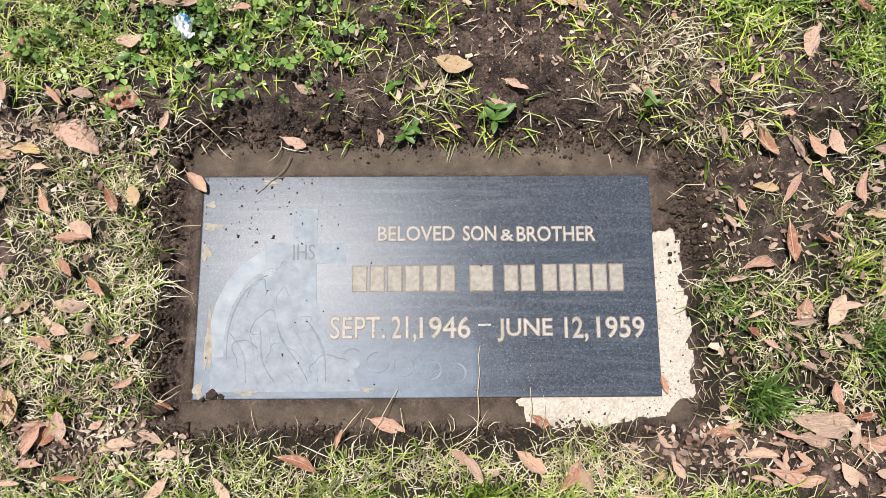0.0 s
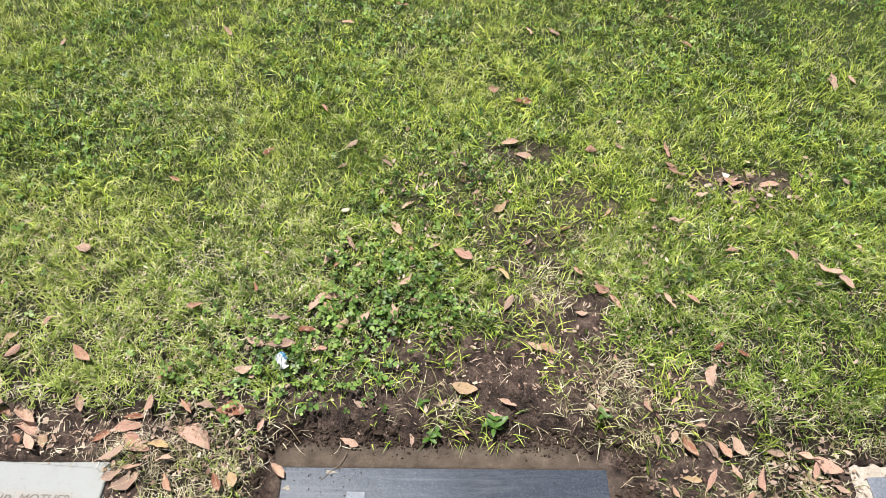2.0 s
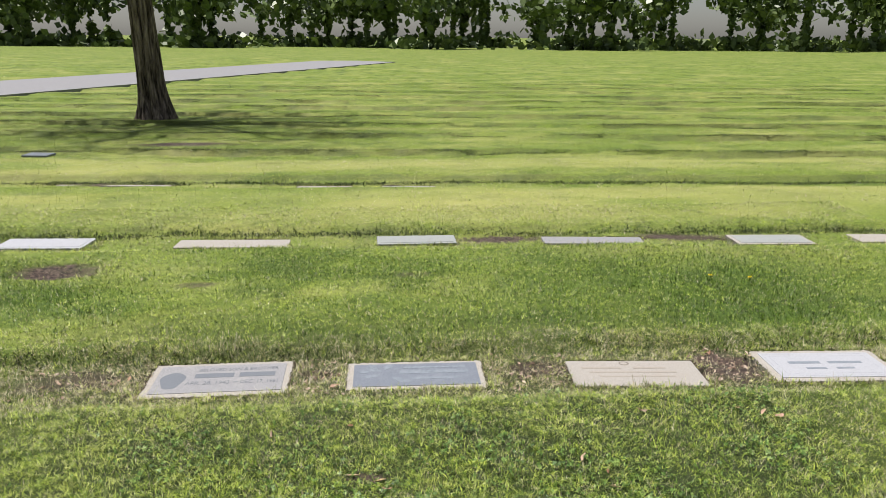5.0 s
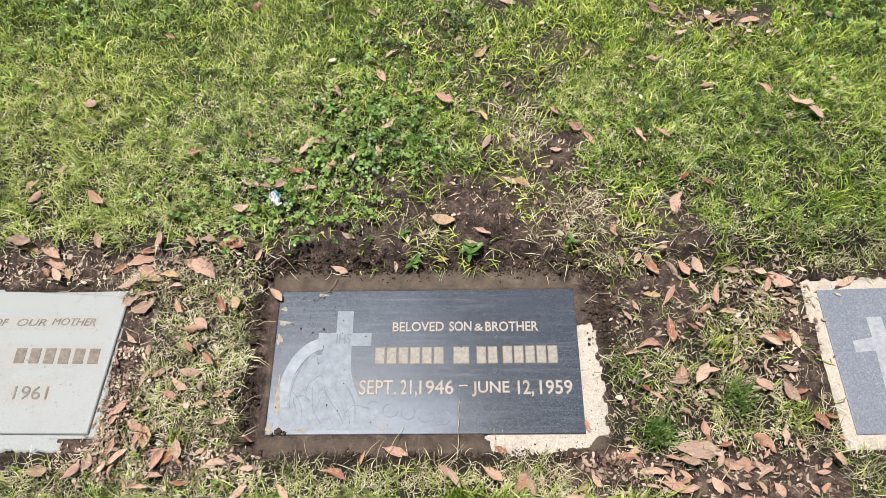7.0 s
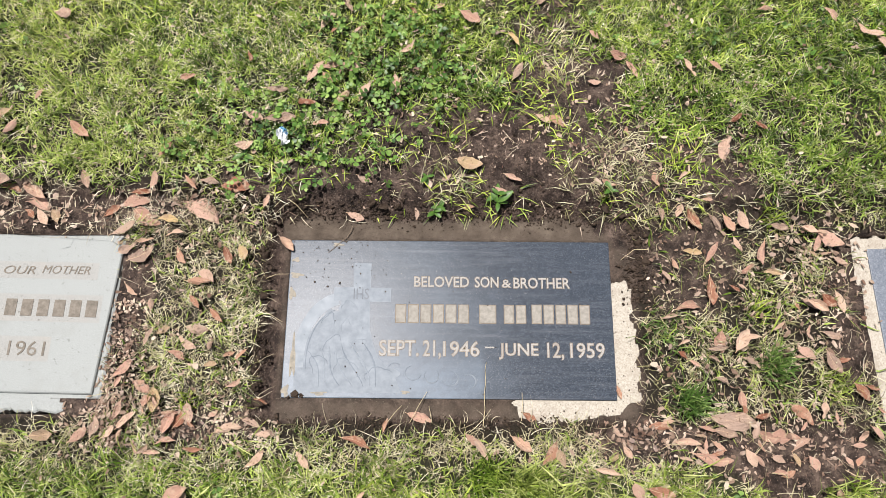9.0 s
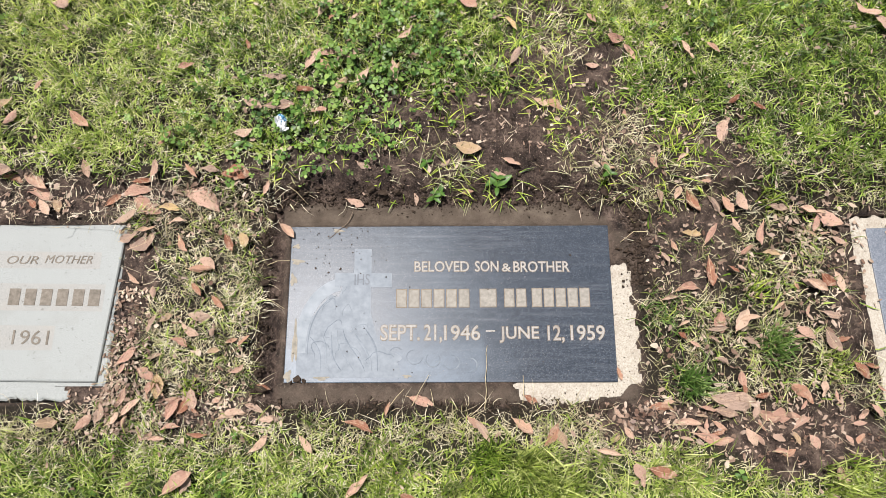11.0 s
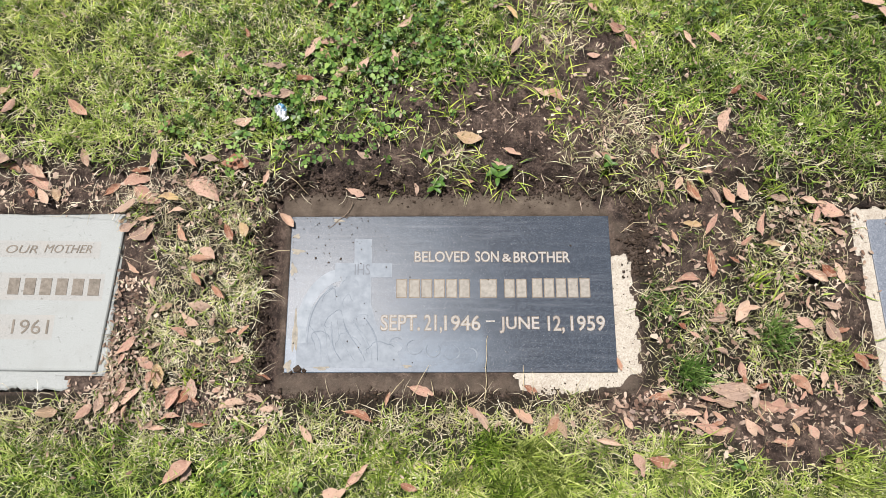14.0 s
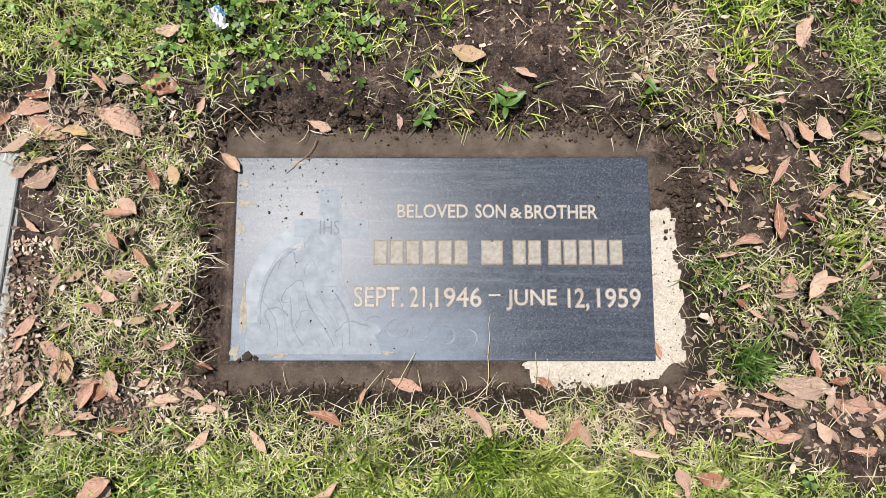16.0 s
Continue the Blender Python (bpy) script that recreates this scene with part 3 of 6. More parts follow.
def sunny(x, y):
    """Broad drifts of yellower, bleached lawn; between them it is deep green."""
    lobe = np.exp(-((x + 0.75) / 0.55) ** 2 - ((y - 0.75) / 0.35) ** 2) + 0.8 * np.exp(-((x + 0.5) / 0.9) ** 2 - ((y - 2.05) / 0.28) ** 2) + 0.6 * np.exp(-((x - 0.1) / 0.35) ** 2 - ((y - 1.45) / 0.25) ** 2)
    return np.clip(lobe + step(0.42, 0.62, layers(x, y, 2.4, 133)) * 0.75, 0, 1)


def plain_lawn(x, y):
    """1 on the plain lawn, fading to 0 towards the close turf round the markers."""
    return np.where((np.abs(x - 0.05) < 1.1) & (y > -0.62), step(0.42, 0.8, y), 1.0)


def turf_green(x, y):
    return plain_lawn(x, y) * grown(x, y) * (1 - np.where(y < 1, 0.8, 0.45) * strip(x, y)) * (1 - 0.45 * sunny(x, y)) * (0.3 + 0.7 * step(0.34, 0.56, layers(x, y, 24, 127, 2))) * (1 - 0.75 * straw_band(x, y)) * (1 - 0.35 * weedy(x, y)) * (1 - 0.6 * lush(x, y))


def turf_lime(x, y):
    return plain_lawn(x, y) * grown(x, y) * (1 - 0.5 * strip(x, y)) * (0.22 + 0.78 * sunny(x, y)) * (0.35 + 0.65 * step(0.36, 0.58, layers(x, y, 30, 129, 2))) * (1 - 0.3 * straw_band(x, y)) * (1 - 0.5 * weedy(x, y)) * (1 - 0.8 * lush(x, y))


def weedy(x, y):
    """Patches of low broad-leaved growth in the lawn."""
    near = np.exp(-((x + 0.02) / 0.16) ** 2 - ((y - 0.78) / 0.13) ** 2) + np.exp(-((x + 0.95) / 0.22) ** 2 - ((y - 1.15) / 0.16) ** 2) + 0.8 * np.exp(-((x - 0.6) / 0.3) ** 2 - ((y - 1.35) / 0.2) ** 2)
    return np.clip(near, 0, 1) + (1 - np.clip(near, 0, 1)) * step(0.52, 0.64, layers(x, y, 3.2, 181, 3)) * step(0.45, 0.9, y)


def curly(name, material_, label, x0, x1, y0, y1, per_m2, chance, tall, wide, lean=(0.2, 1.0), curl=0.55, clump=0.5):
    """Short grass whose blades arch and twist as they lean, each of three pieces; thicker growth stands in small clumps."""
    tries = int((x1 - x0) * (y1 - y0) * per_m2)
    x, y = rng.uniform(x0, x1, tries), rng.uniform(y0, y1, tries)
    bunch = layers(x, y, 34, 163, 2)
    keep = rng.random(tries) < chance(x, y) * (1 - clump + 2 * clump * step(0.35, 0.65, bunch))
    x, y, bunch = x[keep], y[keep], bunch[keep]
    n = len(x)
    at = np.stack([x, y, np.maximum(rise(x, y) - 0.003, -0.002)], 1)
    h = rng.uniform(*tall, n) * (0.6 + 0.8 * bunch) * np.where(rng.random(n) < 0.08, 1.5, 1.0) / 3
    w = rng.uniform(*wide, n) / 2
    turn, bend = rng.uniform(0, 2 * np.pi, n), rng.uniform(*lean, n)
    swing, fall = rng.normal(0, curl, n), rng.uniform(0.1, 0.65, n)
    rows = []
    for k, part_wide in enumerate((0.75, 1.0, 0.8)):
        side = np.stack([-np.sin(turn), np.cos(turn), rng.normal(0, 0.35, n)], 1) * (w * part_wide)[:, None]
        rows.extend([at - side, at + side])
        ang = np.minimum(bend + fall * k, 1.8)
        at = at + np.stack([np.cos(turn) * np.sin(ang), np.sin(turn) * np.sin(ang), np.cos(ang)], 1) * h[:, None]
        turn = turn + swing
    at[:, 2] = np.maximum(at[:, 2], np.maximum(rise(at[:, 0], at[:, 1]), 0.003) + 0.002)
    co = np.stack(rows + [at], 1).reshape(-1, 3)
    corner = (np.arange(n)[:, None] * 7 + np.array([0, 1, 3, 2, 2, 3, 5, 4, 4, 5, 6])).ravel()
    starts = (np.arange(n)[:, None] * 11 + np.array([0, 4, 8])).ravel()
    return tagged(hang(name, quick_mesh(name, co, corner, starts), material_), label, "grass", kind="stuff")


def sod(x, y):
    """The uncut turf between the western marker and the cleaned hollow."""
    return step(-0.655, -0.62, x) * (1 - step(-0.37, -0.345, x)) * step(-0.235, -0.19, y) * (1 - step(0.2, 0.26, y))


def front(x, y):
    """The unmown fringe before the row."""
    return 1 - step(-0.235, -0.195, y + (layers(x, y, 14, 167) - 0.5) * 0.05 + 0.10 * step(0.38, 0.5, x) * (1 - step(0.7, 0.8, x)))


def north_west(x, y):
    return step(0.25, 0.33, y + (layers(x, y, 10, 169) - 0.5) * 0.06) * (1 - step(-0.28, -0.12, x + (layers(x, y, 8, 173) - 0.5) * 0.2))


def fades(y):
    """The close turf thins out into the plainer lawn farther on."""
    return 1 - step(0.5, 0.85, y)


def deep_green(x, y):
    return fades(y) * grown(x, y) * (1 - 0.2 * clover_bed(x, y)) * (step(0.2, 0.34, y) * (0.55 + 0.45 * step(-0.05, 0.3, x)) + 0.5 * front(x, y) * step(-0.24, -0.30, y) + 0.10 * front(x, y) + 0.08 * sod(x, y) + 0.08 * step(0.36, 0.4, x) * (1 - step(0.2, 0.3, y)))


def lime_green(x, y):
    return fades(y) * grown(x, y) * (1 - 0.15 * clover_bed(x, y)) * (0.30 * north_west(x, y) * (0.1 + 0.9 * step(0.42, 0.6, layers(x, y, 6, 177))) + 0.12 * step(0.2, 0.34, y) + 0.45 * front(x, y) * step(-0.25, -0.31, y) + 0.15 * front(x, y) + 0.05 * sod(x, y) + 0.05 * step(0.36, 0.4, x) * (1 - step(0.2, 0.3, y)))


def pale_olive(x, y):
    return fades(y) * grown(x, y) * (0.85 * sod(x, y) + 0.32 * north_west(x, y) * step(0.42, 0.6, layers(x, y, 5, 179)) + 0.85 * front(x, y) * (1 - step(-0.27, -0.34, y)) + 0.2 * front(x, y) + 0.70 * step(0.34, 0.4, x) * (1 - step(0.22, 0.32, y)) * step(0.33, 0.50, layers(x, y, 11, 175)) + 0.2 * step(0.3, 0.4, y))


def strawy(x, y):
    behind = step(0.165, 0.185, y) * (1 - step(0.25, 0.31, y)) * (1 - step(-0.36, -0.32, x)) * (0.3 + 0.7 * step(0.4, 0.6, layers(x, y, 12, 121)))
    return np.clip(grown(x, y) + 0.75 * behind + 0.1, 0, 1) * clear(x, y) * (1 - step(0.3, 0.9, pit(x, y))) * fades(y) * (0.95 * sod(x, y) + 0.27 * (1 - 0.75 * np.exp(-((x - 0.27) / 0.13) ** 2 - ((y - 0.30) / 0.09) ** 2)) + 0.3 * north_west(x, y) + 0.5 * front(x, y) * (1 - step(-0.28, -0.36, y)) + 0.8 * behind)


GRASS = "short green lawn grass, uneven and worn near the markers"
HAY = "dry yellowish straw grass along the rows of markers"
FRINGE = "pale olive grass, dry and arching, beside the markers"
NEAR = (-1.05, 1.15, -0.62, 0.85)
curly("lawn_grass", TURF, GRASS, *NEAR, 46000, deep_green, (0.014, 0.038), (0.0012, 0.0034), (0.3, 1.2), 0.5, 0.75)
curly("lawn_grass", LIME, GRASS, *NEAR, 40000, lime_green, (0.016, 0.044), (0.0009, 0.0022), (0.3, 1.2), 0.5, 0.75)
curly("olive_grass", OLIVE, FRINGE, *NEAR, 30000, pale_olive, (0.014, 0.040), (0.0008, 0.0018), (0.3, 1.2), 0.7, 0.7)
curly("straw_grass", DRY, HAY, *NEAR, 22000, strawy, (0.016, 0.046), (0.0006, 0.0013), (0.8, 1.5), 0.5)
for x0, x1, y0, y1, green, lime, dry, tall, wide in (
        (-1.4, 1.5, 0.45, 1.25, 66000, 42000, 28000, 0.026, 0.0026), (-2.1, 2.3, 1.25, 2.3, 56000, 34000, 22000, 0.028, 0.0034), (-2.4, 2.7, 2.3, 2.95, 30000, 26000, 24000, 0.030, 0.0046), (-4.2, 4.2, 2.95, 6.0, 19000, 12000, 5000, 0.028, 0.0056),
        (-2.1, -1.4, 0.6, 1.25, 16000, 10000, 5000, 0.028, 0.0055), (1.5, 2.3, 0.6, 1.25, 16000, 10000, 5000, 0.028, 0.0055), (-2.1, -1.05, -0.62, 0.15, 16000, 10000, 7000, 0.028, 0.0055), (1.15, 2.3, -0.62, 0.15, 16000, 10000, 7000, 0.028, 0.0055), (-2.1, 2.3, -1.3, -0.62, 6000, 4500, 2500, 0.03, 0.007), (-1.6, -1.05, 0.15, 0.6, 50000, 32000, 16000, 0.026, 0.003), (1.15, 1.7, 0.15, 0.6, 50000, 32000, 16000, 0.026, 0.003), (-2.1, -1.6, 0.15, 0.6, 6000, 4000, 4000, 0.03, 0.007), (1.7, 2.3, 0.15, 0.6, 6000, 4000, 4000, 0.03, 0.007),
        (-5, 5, -4.5, -0.62, 700, 500, 500, 0.034, 0.013), (-5, -2.1, -0.62, 2.95, 700, 500, 500, 0.034, 0.013), (2.3, 5, -0.62, 2.95, 700, 500, 500, 0.034, 0.013),
        (-8.5, 8.5, 6.0, 14.0, 1000, 900, 700, 0.026, 0.011), (-15, 15, 14.0, 28.0, 140, 120, 90, 0.030, 0.018)):
    upright = (0.6, 1.45) if 1 < y0 < 3 else (0.4, 1.35)
    blades("lawn_grass", GREEN, GRASS, x0, x1, y0, y1, green, turf_green, (tall * 0.45, tall), (wide * 0.55, wide), upright, True)
    blades("lawn_grass", LIME, GRASS, x0, x1, y0, y1, lime, turf_lime, (tall * 0.5, tall * 1.15), (wide * 0.5, wide * 0.9), upright, True)
    blades("straw_grass", DRY, HAY, x0, x1, y0, y1, dry, dry_here, (tall * 0.5, tall * 1.1), (wide * 0.3, wide * 0.6), (0.5, 1.5), True)
# unmown grass along the row edges; its dark colour draws their shadow lines
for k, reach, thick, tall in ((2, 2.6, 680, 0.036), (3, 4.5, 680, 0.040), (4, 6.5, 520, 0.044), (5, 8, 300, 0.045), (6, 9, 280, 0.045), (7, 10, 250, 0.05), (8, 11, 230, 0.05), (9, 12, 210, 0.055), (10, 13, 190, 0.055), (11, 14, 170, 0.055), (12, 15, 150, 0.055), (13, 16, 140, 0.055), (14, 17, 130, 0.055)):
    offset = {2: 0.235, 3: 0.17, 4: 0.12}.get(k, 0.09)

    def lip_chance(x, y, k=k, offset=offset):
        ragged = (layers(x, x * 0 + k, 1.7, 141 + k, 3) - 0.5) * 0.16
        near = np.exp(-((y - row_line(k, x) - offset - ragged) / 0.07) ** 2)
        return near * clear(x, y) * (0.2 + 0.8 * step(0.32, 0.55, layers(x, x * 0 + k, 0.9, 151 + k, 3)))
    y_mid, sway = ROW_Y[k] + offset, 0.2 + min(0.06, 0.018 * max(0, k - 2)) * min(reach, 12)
    blades("edge_grass", SHAGGY, "shaggy grass along the sunken edge of a row, the bank's shade in its colour", -reach, reach, y_mid - sway, y_mid + sway, thick * 25, lip_chance, (tall * 0.3, tall * 0.9), (0.004, 0.010), (0.4, 1.45), True)
blades("lawn_grass", DEEP, GRASS, -3.2, 3.9, 2.8, 4.9, 15000, lambda x, y: grown(x, y) * lush(x, y), (0.016, 0.034), (0.003, 0.0058), (0.4, 1.35), True)
for key in ("b1", "b2", "b3", "b4", "c1", "c2", "c3", "c4", "c5", "c6"):
    cx, cy, hx, hy, turn = MARKERS[key]

    def brink(x, y, key=key):
        return inside(x, y, key, 0.03) * (1 - inside(x, y, key, 0.001)) * (0.25 + 0.75 * step(0.4, 0.6, layers(x, y, 9, 191)))
    for mat, much in (GREEN, 9000), (LIME, 7000), (DRY, 4000):
        blades("edge_grass", mat, "lawn grass hanging over the rim of a flat marker", cx - hx - 0.04, cx + hx + 0.04, cy - hy - 0.06, cy - hy + 0.03, much, brink, (0.018, 0.045), (0.003, 0.006), (0.2, 1.2), True)
def turf_deep(x, y):
    return np.clip(turf_green(x, y) + 0.6 * plain_lawn(x, y) * grown(x, y) * lush(x, y), 0, 1)


curly("lawn_grass", GREEN, GRASS, -1.4, 1.5, 0.5, 1.3, 15000, turf_green, (0.018, 0.042), (0.0016, 0.0036), (0.3, 1.2), 0.4, 0.8)
curly("lawn_grass", DEEP, GRASS, -1.4, 1.5, 0.5, 1.3, 9000, turf_deep, (0.015, 0.034), (0.0016, 0.0036), (0.3, 1.2), 0.4, 0.8)
curly("lawn_grass", LIME, GRASS, -1.3, 1.4, 0.5, 1.3, 10000, turf_lime, (0.018, 0.042), (0.0011, 0.0026), (0.3, 1.2), 0.4, 0.8)
curly("lawn_grass", GREEN, GRASS, -2.1, 2.3, 1.3, 2.3, 7000, turf_green, (0.016, 0.034), (0.0016, 0.0034), (0.3, 1.2), 0.4, 0.8)
curly("lawn_grass", DEEP, GRASS, -2.1, 2.3, 1.3, 2.3, 7000, turf_deep, (0.014, 0.030), (0.0016, 0.0036), (0.3, 1.2), 0.4, 0.8)
curly("lawn_grass", LIME, GRASS, -2.1, 2.3, 1.3, 2.3, 5000, turf_lime, (0.016, 0.034), (0.0012, 0.0026), (0.3, 1.2), 0.4, 0.8)
curly("weed_growth", DEEP, "low dark broad-leaved weeds in the lawn", -1.4, 1.4, 0.55, 1.6, 16000, lambda x, y: weedy(x, y) * (0.3 + 0.7 * step(0.4, 0.6, layers(x, y, 14, 195))) * np.clip(grown(x, y) + 0.35, 0, 1), (0.010, 0.022), (0.003, 0.0065), (0.5, 1.4), 0.6, 0.6)
blades("olive_grass", OLIVE, FRINGE, -2.4, 2.7, 2.2, 2.85, 16000, lambda x, y: clear(x, y) * (0.1 + 0.9 * strip(x, y)) * (1 - 0.75 * np.clip(earth(x, y), 0, 1)), (0.015, 0.04), (0.002, 0.004), (0.5, 1.5), True)
blades("straw_grass", OLIVE, "matted olive grass lying on the bare soil", -0.36, 0.8, 0.2, 0.62, 42000, lambda x, y: np.clip(earth(x, y), 0, 1) * clear(x, y) * (1 - pit(x, y)) * 0.6 * step(0.44, 0.60, layers(x, y, 9, 123)) * (0.35 + 0.65 * step(-0.1, 0.05, x)), (0.014, 0.04), (0.0009, 0.0019), (0.9, 1.6))
blades("seed_grass", SEED, "pale seed heads of low meadow grass", -1.05, 1.15, -0.62, 1.3, 7000, lambda x, y: np.clip(green_chance(x, y) + dry_chance(x, y) * 0.5, 0, 1) * step(0.4, 0.7, layers(x, y, 5, 99)), (0.026, 0.045), (0.0006, 0.0012), (0.2, 1.2), True)
blades("dead_grass", BITS, "loose dead grass lying on the bare soil", -0.95, 0.85, -0.35, 0.75, 16000, lambda x, y: np.clip(earth(x, y), 0, 1) * clear(x, y) * (1 - pit(x, y)) * 0.35 * step(0.45, 0.7, layers(x, y, 10, 103)), (0.008, 0.04), (0.0006, 0.0013), (1.35, 1.75))
blades("dead_grass", GREEN, "limp green grass lying on the bare soil", -0.4, 0.8, 0.2, 0.6, 15000, lambda x, y: np.clip(earth(x, y), 0, 1) * clear(x, y) * (1 - pit(x, y)) * 0.7 * step(0.55, 0.72, layers(x, y, 9, 107)), (0.018, 0.045), (0.0012, 0.0024), (0.9, 1.6))


def seed_specks():
    """Tiny pale spikelets of the low meadow grass, three or four round each stalk's tip."""
    tries = 14000
    x, y = rng.uniform(-1.0, 1.1, tries), rng.uniform(-0.6, 1.3, tries)
    keep = rng.random(tries) < np.clip(green_chance(x, y) * 0.6 + 0.5 * north_west(x, y) + 0.6 * sod(x, y) + 0.3 * front(x, y), 0, 1) * (0.15 + 0.85 * step(0.42, 0.62, layers(x, y, 5, 99))) * clear(x, y) * (1 - pit(x, y))
    x, y = np.repeat(x[keep], 4), np.repeat(y[keep], 4)
    n = len(x)
    c = np.stack([x + rng.normal(0, 0.004, n), y + rng.normal(0, 0.004, n), rise(x, y) + rng.uniform(0.016, 0.034, n)], 1)
    d = rng.normal(0, 1, (n, 3)) * (1, 1, 0.6)
    d /= np.linalg.norm(d, axis=1)[:, None]
    s = np.cross(d, rng.normal(0, 1, (n, 3)))
    s /= np.linalg.norm(s, axis=1)[:, None]
    size = rng.uniform(0.0012, 0.0026, n)[:, None]
    co = np.stack([c - d * size, c + s * size * 0.55, c + d * size, c - s * size * 0.55], 1).reshape(-1, 3)
    tagged(hang("seed_spikelets", quick_mesh("seed_spikelets", co, np.arange(n * 4), np.arange(n) * 4), SEED), "pale spikelets of low meadow grass", "grass", kind="stuff")


seed_specks()


# ---- flat grave markers ----
def lettering(text, x0, x1, y0, y1, z, thick=0.0004, fat=0.0, shear=0.0):
    """A mesh of words, set into the given box."""
    cu = bpy.data.curves.new("words", "FONT")
    cu.body, cu.size, cu.extrude, cu.offset, cu.shear, cu.resolution_u = text, 1.0, 0.01, fat, shear, 3
    ob = new("words", cu)
    me = bpy.data.meshes.new_from_object(ob)
    bpy.data.objects.remove(ob)
    co = np.empty(len(me.vertices) * 3, np.float32)
    me.vertices.foreach_get("co", co)
    co = co.reshape(-1, 3)
    lo, hi = co.min(0), co.max(0)
    co = (co - lo) / np.maximum(hi - lo, 1e-6)
    co = co * (x1 - x0, y1 - y0, thick) + (x0, y0, z)
    me.vertices.foreach_set("co", co.astype(np.float32).ravel())
    me.update()
    return me


def letters(name, me, mat, parent):
    """Each letter of a lettering mesh as a part of its own."""
    bm = bmesh.new()
    bm.from_mesh(me)
    bpy.data.meshes.remove(me)
    bmesh.ops.remove_doubles(bm, verts=bm.verts, dist=1e-6)
    left = set(bm.verts)
    while left:
        todo, island_ = [left.pop()], []
        while todo:
            v = todo.pop()
            island_.append(v)
            for e in v.link_edges:
                o = e.other_vert(v)
                if o in left:
                    left.remove(o)
                    todo.append(o)
        one = bmesh.new()
        made = {v: one.verts.new(v.co) for v in island_}
        for f in {f for v in island_ for f in v.link_faces}:
            one.faces.new([made[v] for v in f.verts])
        part(name, one, mat, parent)
    bm.free()


def words(text, at, z, parent, face, edge=None, shear=0.0, fat=0.0):
    x0, x1, y0, y1 = at
    if edge:
        letters("letter_edge", lettering(text, x0 - 0.001, x1 + 0.001, y0 - 0.001, y1 + 0.001, z, 0.0004, fat + 0.028, shear), edge, parent)
    letters("letter", lettering(text, x0, x1, y0, y1, z + 0.0002, 0.0006, fat, shear), face, parent)


def bar(at, z, parent, face, edge=None):
    """A plain inlaid bar."""
    x0, x1, y0, y1 = at
    if edge:
        part("bar_edge", box(bmesh.new(), x0 - 0.0015, x1 + 0.0015, y0 - 0.0015, y1 + 0.0015, z - 0.001, z + 0.0004, 0.0004), edge, parent)
    return part("bar", box(bmesh.new(), x0, x1, y0, y1, z - 0.001, z + 0.0008, 0.0003), face, parent)


def flat_shape(outline, z, thick=0.0007):
    """A low plate with the given outline."""
    bm = bmesh.new()
    f = bm.faces.new([bm.verts.new((x, y, z)) for x, y in outline])
    if f.normal.z < 0:
        f.normal_flip()
    for v in bmesh.ops.extrude_face_region(bm, geom=[f])["geom"]:
        if isinstance(v, bmesh.types.BMVert):
            v.co.z += thick
    bmesh.ops.recalc_face_normals(bm, faces=bm.faces)
    return bm


def ribbon(points, widths, z, thick=0.0002):
    """A low band along a line of points, of changing width."""
    n = len(points)
    left, right = [], []
    for i, (x, y) in enumerate(points):
        a, b2 = points[max(0, i - 1)], points[min(n - 1, i + 1)]
        d = Vector((b2[0] - a[0], b2[1] - a[1])).normalized()
        w = widths(i / (n - 1)) / 2
        left.append((x - d.y * w, y + d.x * w))
        right.append((x + d.y * w, y - d.x * w))
    bm = bmesh.new()
    rows = [[bm.verts.new((*p, z - 0.001)) for p in left], [bm.verts.new((*p, z + thick)) for p in points], [bm.verts.new((*p, z - 0.001)) for p in right]]
    for a, b2 in zip(rows, rows[1:]):
        for i in range(n - 1):
            bm.faces.new((a[i], b2[i], b2[i + 1], a[i + 1]))
    return bm


def ragged_plate(hx, hy, z0, z1, seed, rough=0.004, cells=60):
    """A cast slab with an uneven, chipped outline and a slightly uneven top."""
    rnd = random.Random(seed)
    edge = []
    corners = [(-hx, -hy), (hx, -hy), (hx, hy), (-hx, hy)]
    for (ax, ay), (bx, by) in zip(corners, corners[1:] + corners[:1]):
        steps = max(6, int(math.hypot(bx - ax, by - ay) / (2 * (hx + hy)) * cells * 2))
        for i in range(steps):
            f = i / steps
            edge.append((ax + (bx - ax) * f + rnd.uniform(-rough, rough * 0.4), ay + (by - ay) * f + rnd.uniform(-rough, rough * 0.4)))
    bm = bmesh.new()
    top = [bm.verts.new((x, y, z1 - 0.002)) for x, y in edge]
    low = [bm.verts.new((x, y, z0)) for x, y in edge]
    crown = [bm.verts.new((x * 0.988, y * 0.98, z1)) for x, y in edge]
    n = len(edge)
    for i in range(n):
        k = (i + 1) % n
        bm.faces.new((low[i], low[k], top[k], top[i]))
        bm.faces.new((top[i], top[k], crown[k], crown[i]))
    bm.faces.new(crown)
    return bm


def arc(cx, cy, rx, ry, a0, a1, n=18):
    return [(cx + rx * math.cos(radians(a0 + (a1 - a0) * i / (n - 1))), cy + ry * math.sin(radians(a0 + (a1 - a0) * i / (n - 1)))) for i in range(n)]


